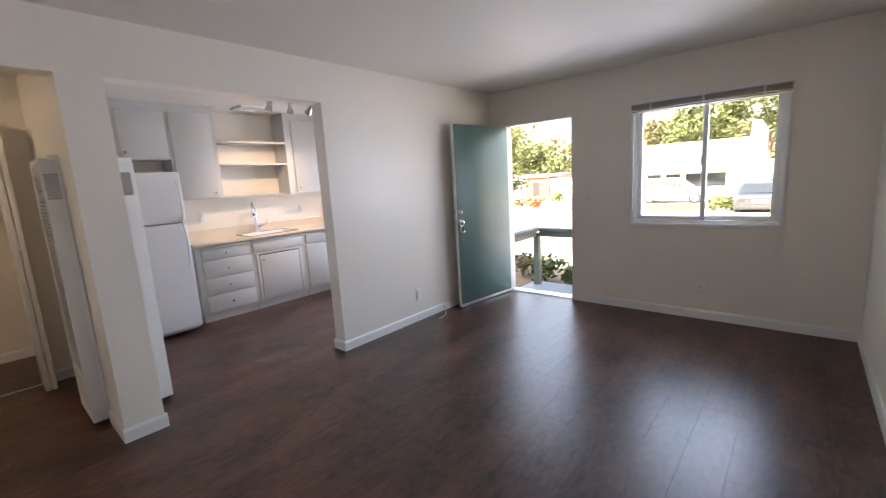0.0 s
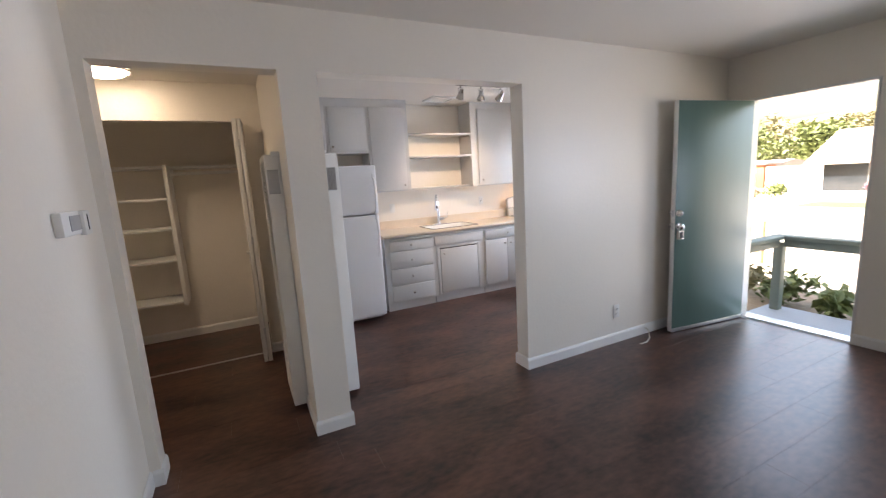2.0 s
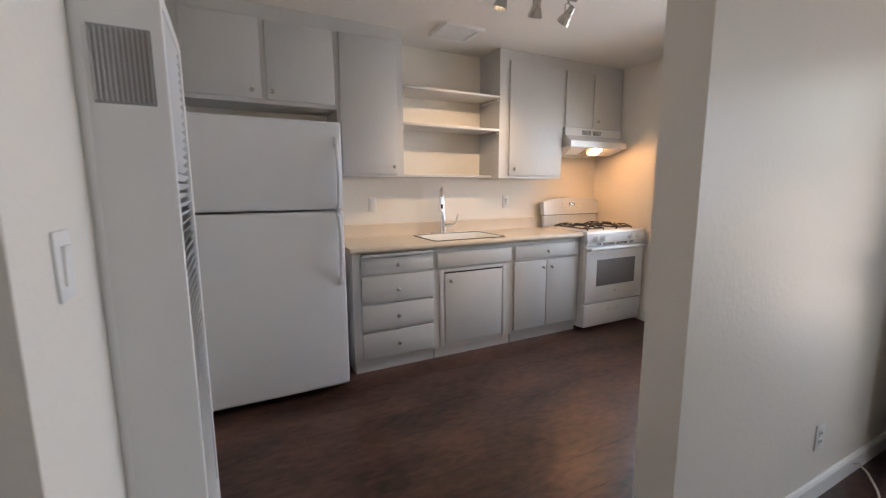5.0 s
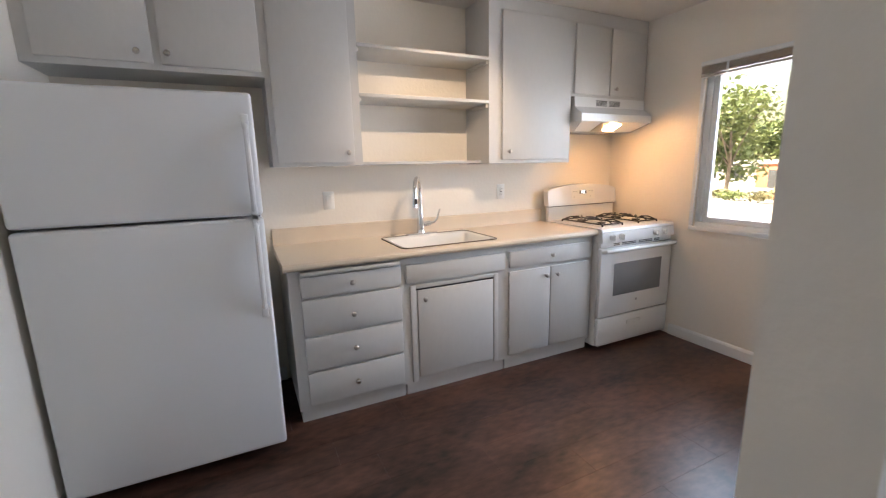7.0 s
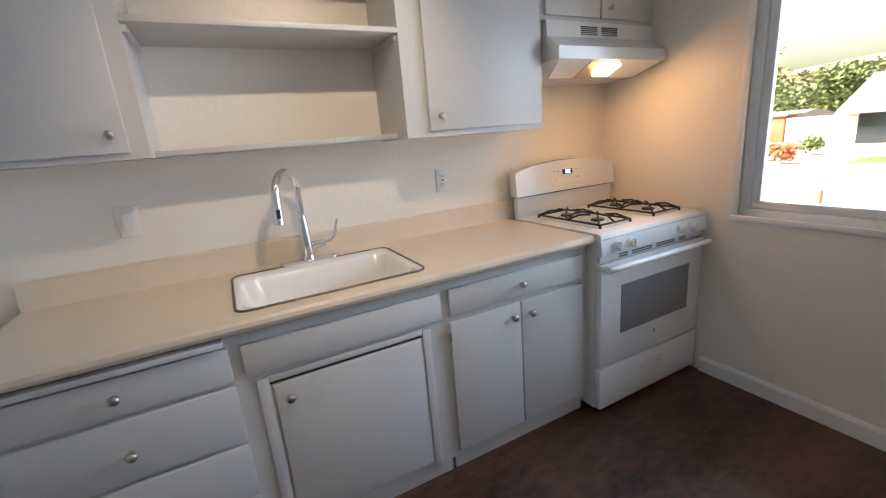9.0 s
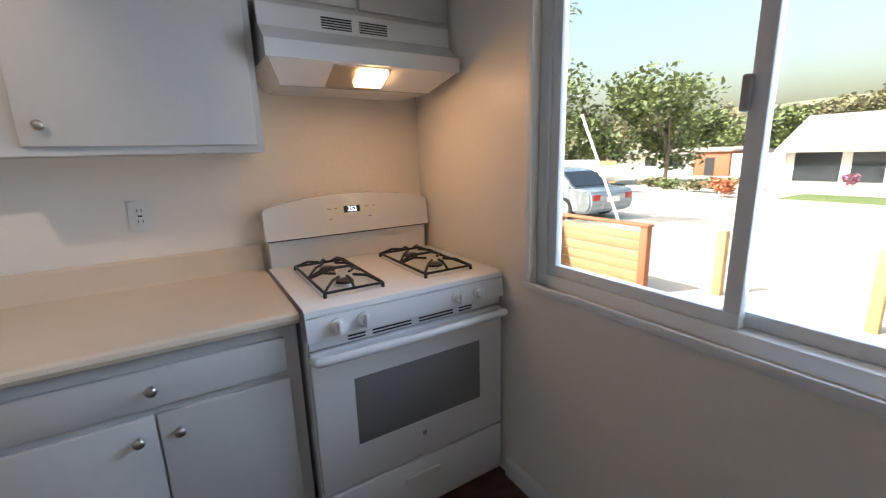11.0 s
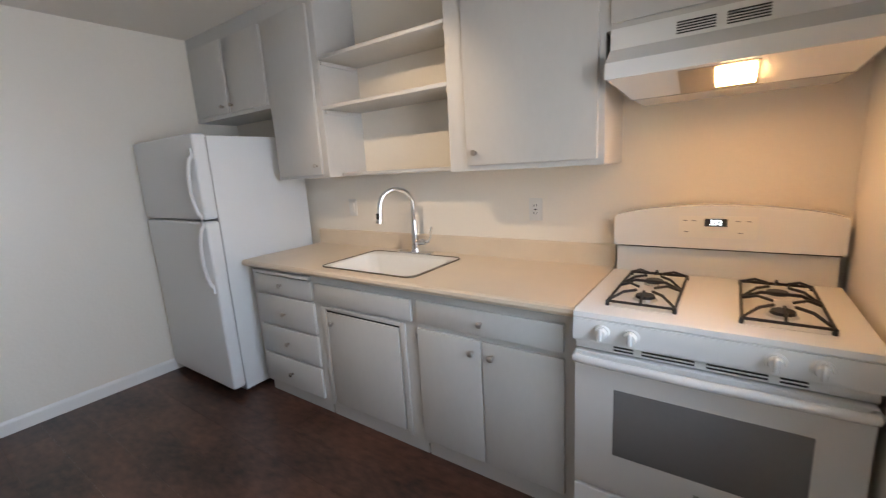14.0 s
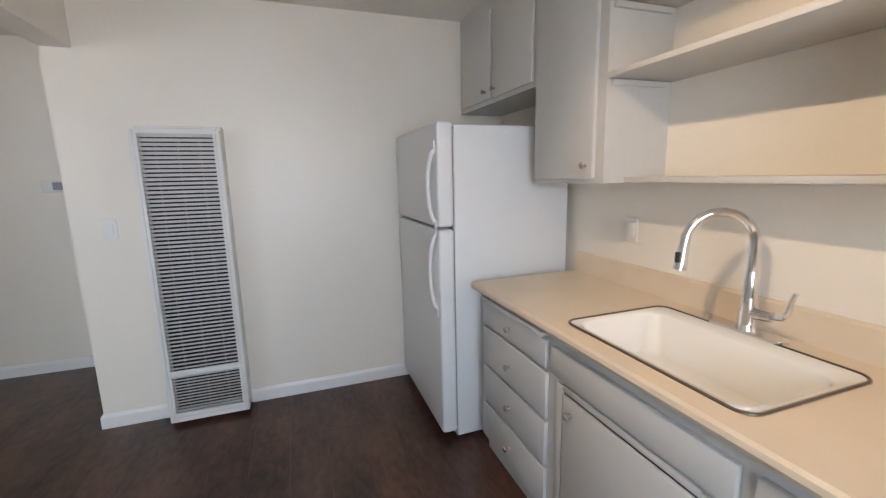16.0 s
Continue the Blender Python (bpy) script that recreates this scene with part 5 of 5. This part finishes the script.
box("door", M_DARK, -23.6, -22.8, 43.46, 43.5, gz(44), gz(44) + 1.6, box_r, 0)
box("roof", M_ROOF, -24.8, -21.4, 43.3, 45.7, gz(44) + 2.1, gz(44) + 2.25, box_r, 0.01)
wl = box("garden_wall", M_STUCCO, -21.4, -17.0, 43.4, 43.7, gz(44) - 0.1, gz(44) + 1.9, bevel=0.01)
tagged(wl, "tall white stucco garden wall", "garden wall")

for k, (x, y, h, r, mt) in enumerate(((-24, 56, 6.0, 4.5, M_LEAF), (-31, 58, 6.5, 4.5, M_LEAF), (-9, 56, 10.5, 5.0, M_LEAF), (-3, 58, 12, 5.5, M_LEAF), (3, 52, 11, 5.0, M_LEAF), (-14, 62, 9.0, 4.5, M_LEAF2), (8, 50, 11, 5, M_LEAF), (-20, 66, 7, 5, M_LEAF2))):
    tree(x, y, h, r, 40 + k, mt, 2600, 0.55)
for k, (x, y, h, r) in enumerate(((-31, 22, 8.5, 4.5), (-28, 27, 9, 4.8), (-34, 30, 9.5, 5), (-24, 30, 8, 4.2), (-37, 24, 9, 5), (-21, 33, 7.5, 4))):
    tree(x, y, h, r, 60 + k, M_LEAF, 2600, 0.42, low=0.12)
tree(-12.2, 10.2, 6.0, 2.2, 77, M_LEAF, 1500, 0.20, "young street tree with light airy foliage", low=0.45)

pl = thing("utility_pole", (-16.5, 14.6, gz(14.6)), "tall grey wooden utility pole with wires", "utility pole")
cylinder("pole", M_ALU, (-16.5, 14.6, gz(14.6) - 0.05), (-16.5, 14.6, 9.0), 0.08, 0.06, pl, 12)
box("crossarm", M_BARK, -17.4, -15.6, 14.54, 14.66, 8.3, 8.42, pl, 0.01)
for dx in (-0.8, 0.8):
    tube("wire", M_DARK, [(-16.5 + dx + (20 * f), 14.6 + 22 * f, 8.45 - 2.2 * f * (1 - f) * 2) for f in [k / 12 for k in range(13)]], 0.012, pl, 5)
pb = thing("white_leaning_pole", (-8.0, 9.7, gz(9.7)), "slim white pole leaning beside the fence", "pole")
tube("pole", M_TRIM, [(-7.75, 9.75, gz(9.7)), (-8.75, 9.55, 2.0)], 0.022, pb, 10)

bt = thing("boat_on_trailer", (-20.5, 23.5, gz(23.5)), "white motor boat parked on a low trailer", "boat")
bm = bmesh.new()
secs = [(-2.9, 0.95, 0.55), (-1.0, 1.05, 0.5), (1.2, 0.95, 0.5), (2.4, 0.55, 0.62), (3.1, 0.05, 0.85)]
rings = []
for u, w, b in secs:
    rings.append([bm.verts.new((-20.5 + u, 23.5 + p, gz(23.5) + q)) for p, q in ((-w, 1.25 + 0.08 * max(0, u)), (-w * 0.85, b + 0.25), (0, b), (w * 0.85, b + 0.25), (w, 1.25 + 0.08 * max(0, u)))])
for a, b in zip(rings, rings[1:]):
    for k in range(5):
        bm.faces.new((a[k], a[(k + 1) % 5], b[(k + 1) % 5], b[k]))
bm.faces.new(rings[0])
bm.faces.new(rings[-1])
solid("hull", bm, M_CARW, bt)
box("cabin", M_CARW, -21.3, -19.9, 22.9, 24.1, gz(23.5) + 1.2, gz(23.5) + 1.75, bt, 0.08)
box("trailer", M_DARK, -23.2, -18.0, 22.8, 24.2, gz(23.5) + 0.30, gz(23.5) + 0.42, bt, 0.02)
for u in (-21.6, -20.9):
    for s in (-1, 1):
        cylinder("wheel", M_TYRE, (u, 23.5 + s * 0.65, gz(23.5) + 0.3), (u, 23.5 + s * 0.9, gz(23.5) + 0.3), 0.3, None, bt, 20)
ff = thing("far_fence", (-25, 25.5, gz(25.5)), "orange-brown wooden board fence along the far side", "fence")
for k in range(40):
    x = -34 + k * 0.36
    box("board", M_FENCE, x, x + 0.34, 25.5, 25.53, gz(25.5), gz(25.5) + 1.7, ff, 0)

# ---- floor planks ----
LEN, WID, GAP = 1.22, 0.194, 0.0005
plank_meshes = {}
rnd = random.Random(5)


def plank(x0, x1, y0, y1):
    key = (round(x1 - x0, 3), round(y1 - y0, 3))
    if key not in plank_meshes:
        bm = bmesh.new()
        lx, ly = x1 - x0, y1 - y0
        e = 0.0003
        lo = [bm.verts.new(v) for v in ((0, 0, -0.010), (lx, 0, -0.010), (lx, ly, -0.010), (0, ly, -0.010))]
        mi = [bm.verts.new(v) for v in ((0, 0, -0.0004), (lx, 0, -0.0004), (lx, ly, -0.0004), (0, ly, -0.0004))]
        hi = [bm.verts.new(v) for v in ((e, e, 0), (lx - e, e, 0), (lx - e, ly - e, 0), (e, ly - e, 0))]
        for a, b in ((lo, mi), (mi, hi)):
            for k in range(4):
                bm.faces.new((a[k], a[(k + 1) % 4], b[(k + 1) % 4], b[k]))
        bm.faces.new(hi)
        me = bpy.data.meshes.new("plank")
        bm.to_mesh(me)
        bm.free()
        me.materials.append(M_FLOOR)
        plank_meshes[key] = me
    ob = new("plank", plank_meshes[key])
    ob.parent = floor
    ob.location = Vector((x0, y0, 0)) - floor.location


ylo, yhi, xlo, xhi = -1.70, NORTH, -5.46, EAST
row = 0
x = xlo
while x < xhi - 0.01:
    x1 = min(x + WID, xhi)
    y = ylo - (0.0, 0.75, 0.36, 1.0, 0.18)[row % 5]
    while y < yhi - 0.01:
        a, b = max(y, ylo), min(y + LEN, yhi)
        if x > PX1 + 0.01:
            a = max(a, SOUTH - 0.12)
        if b - a > 0.02:
            plank(x, x1 - GAP, a, b - GAP)
        y += LEN
    x = x1
    row += 1
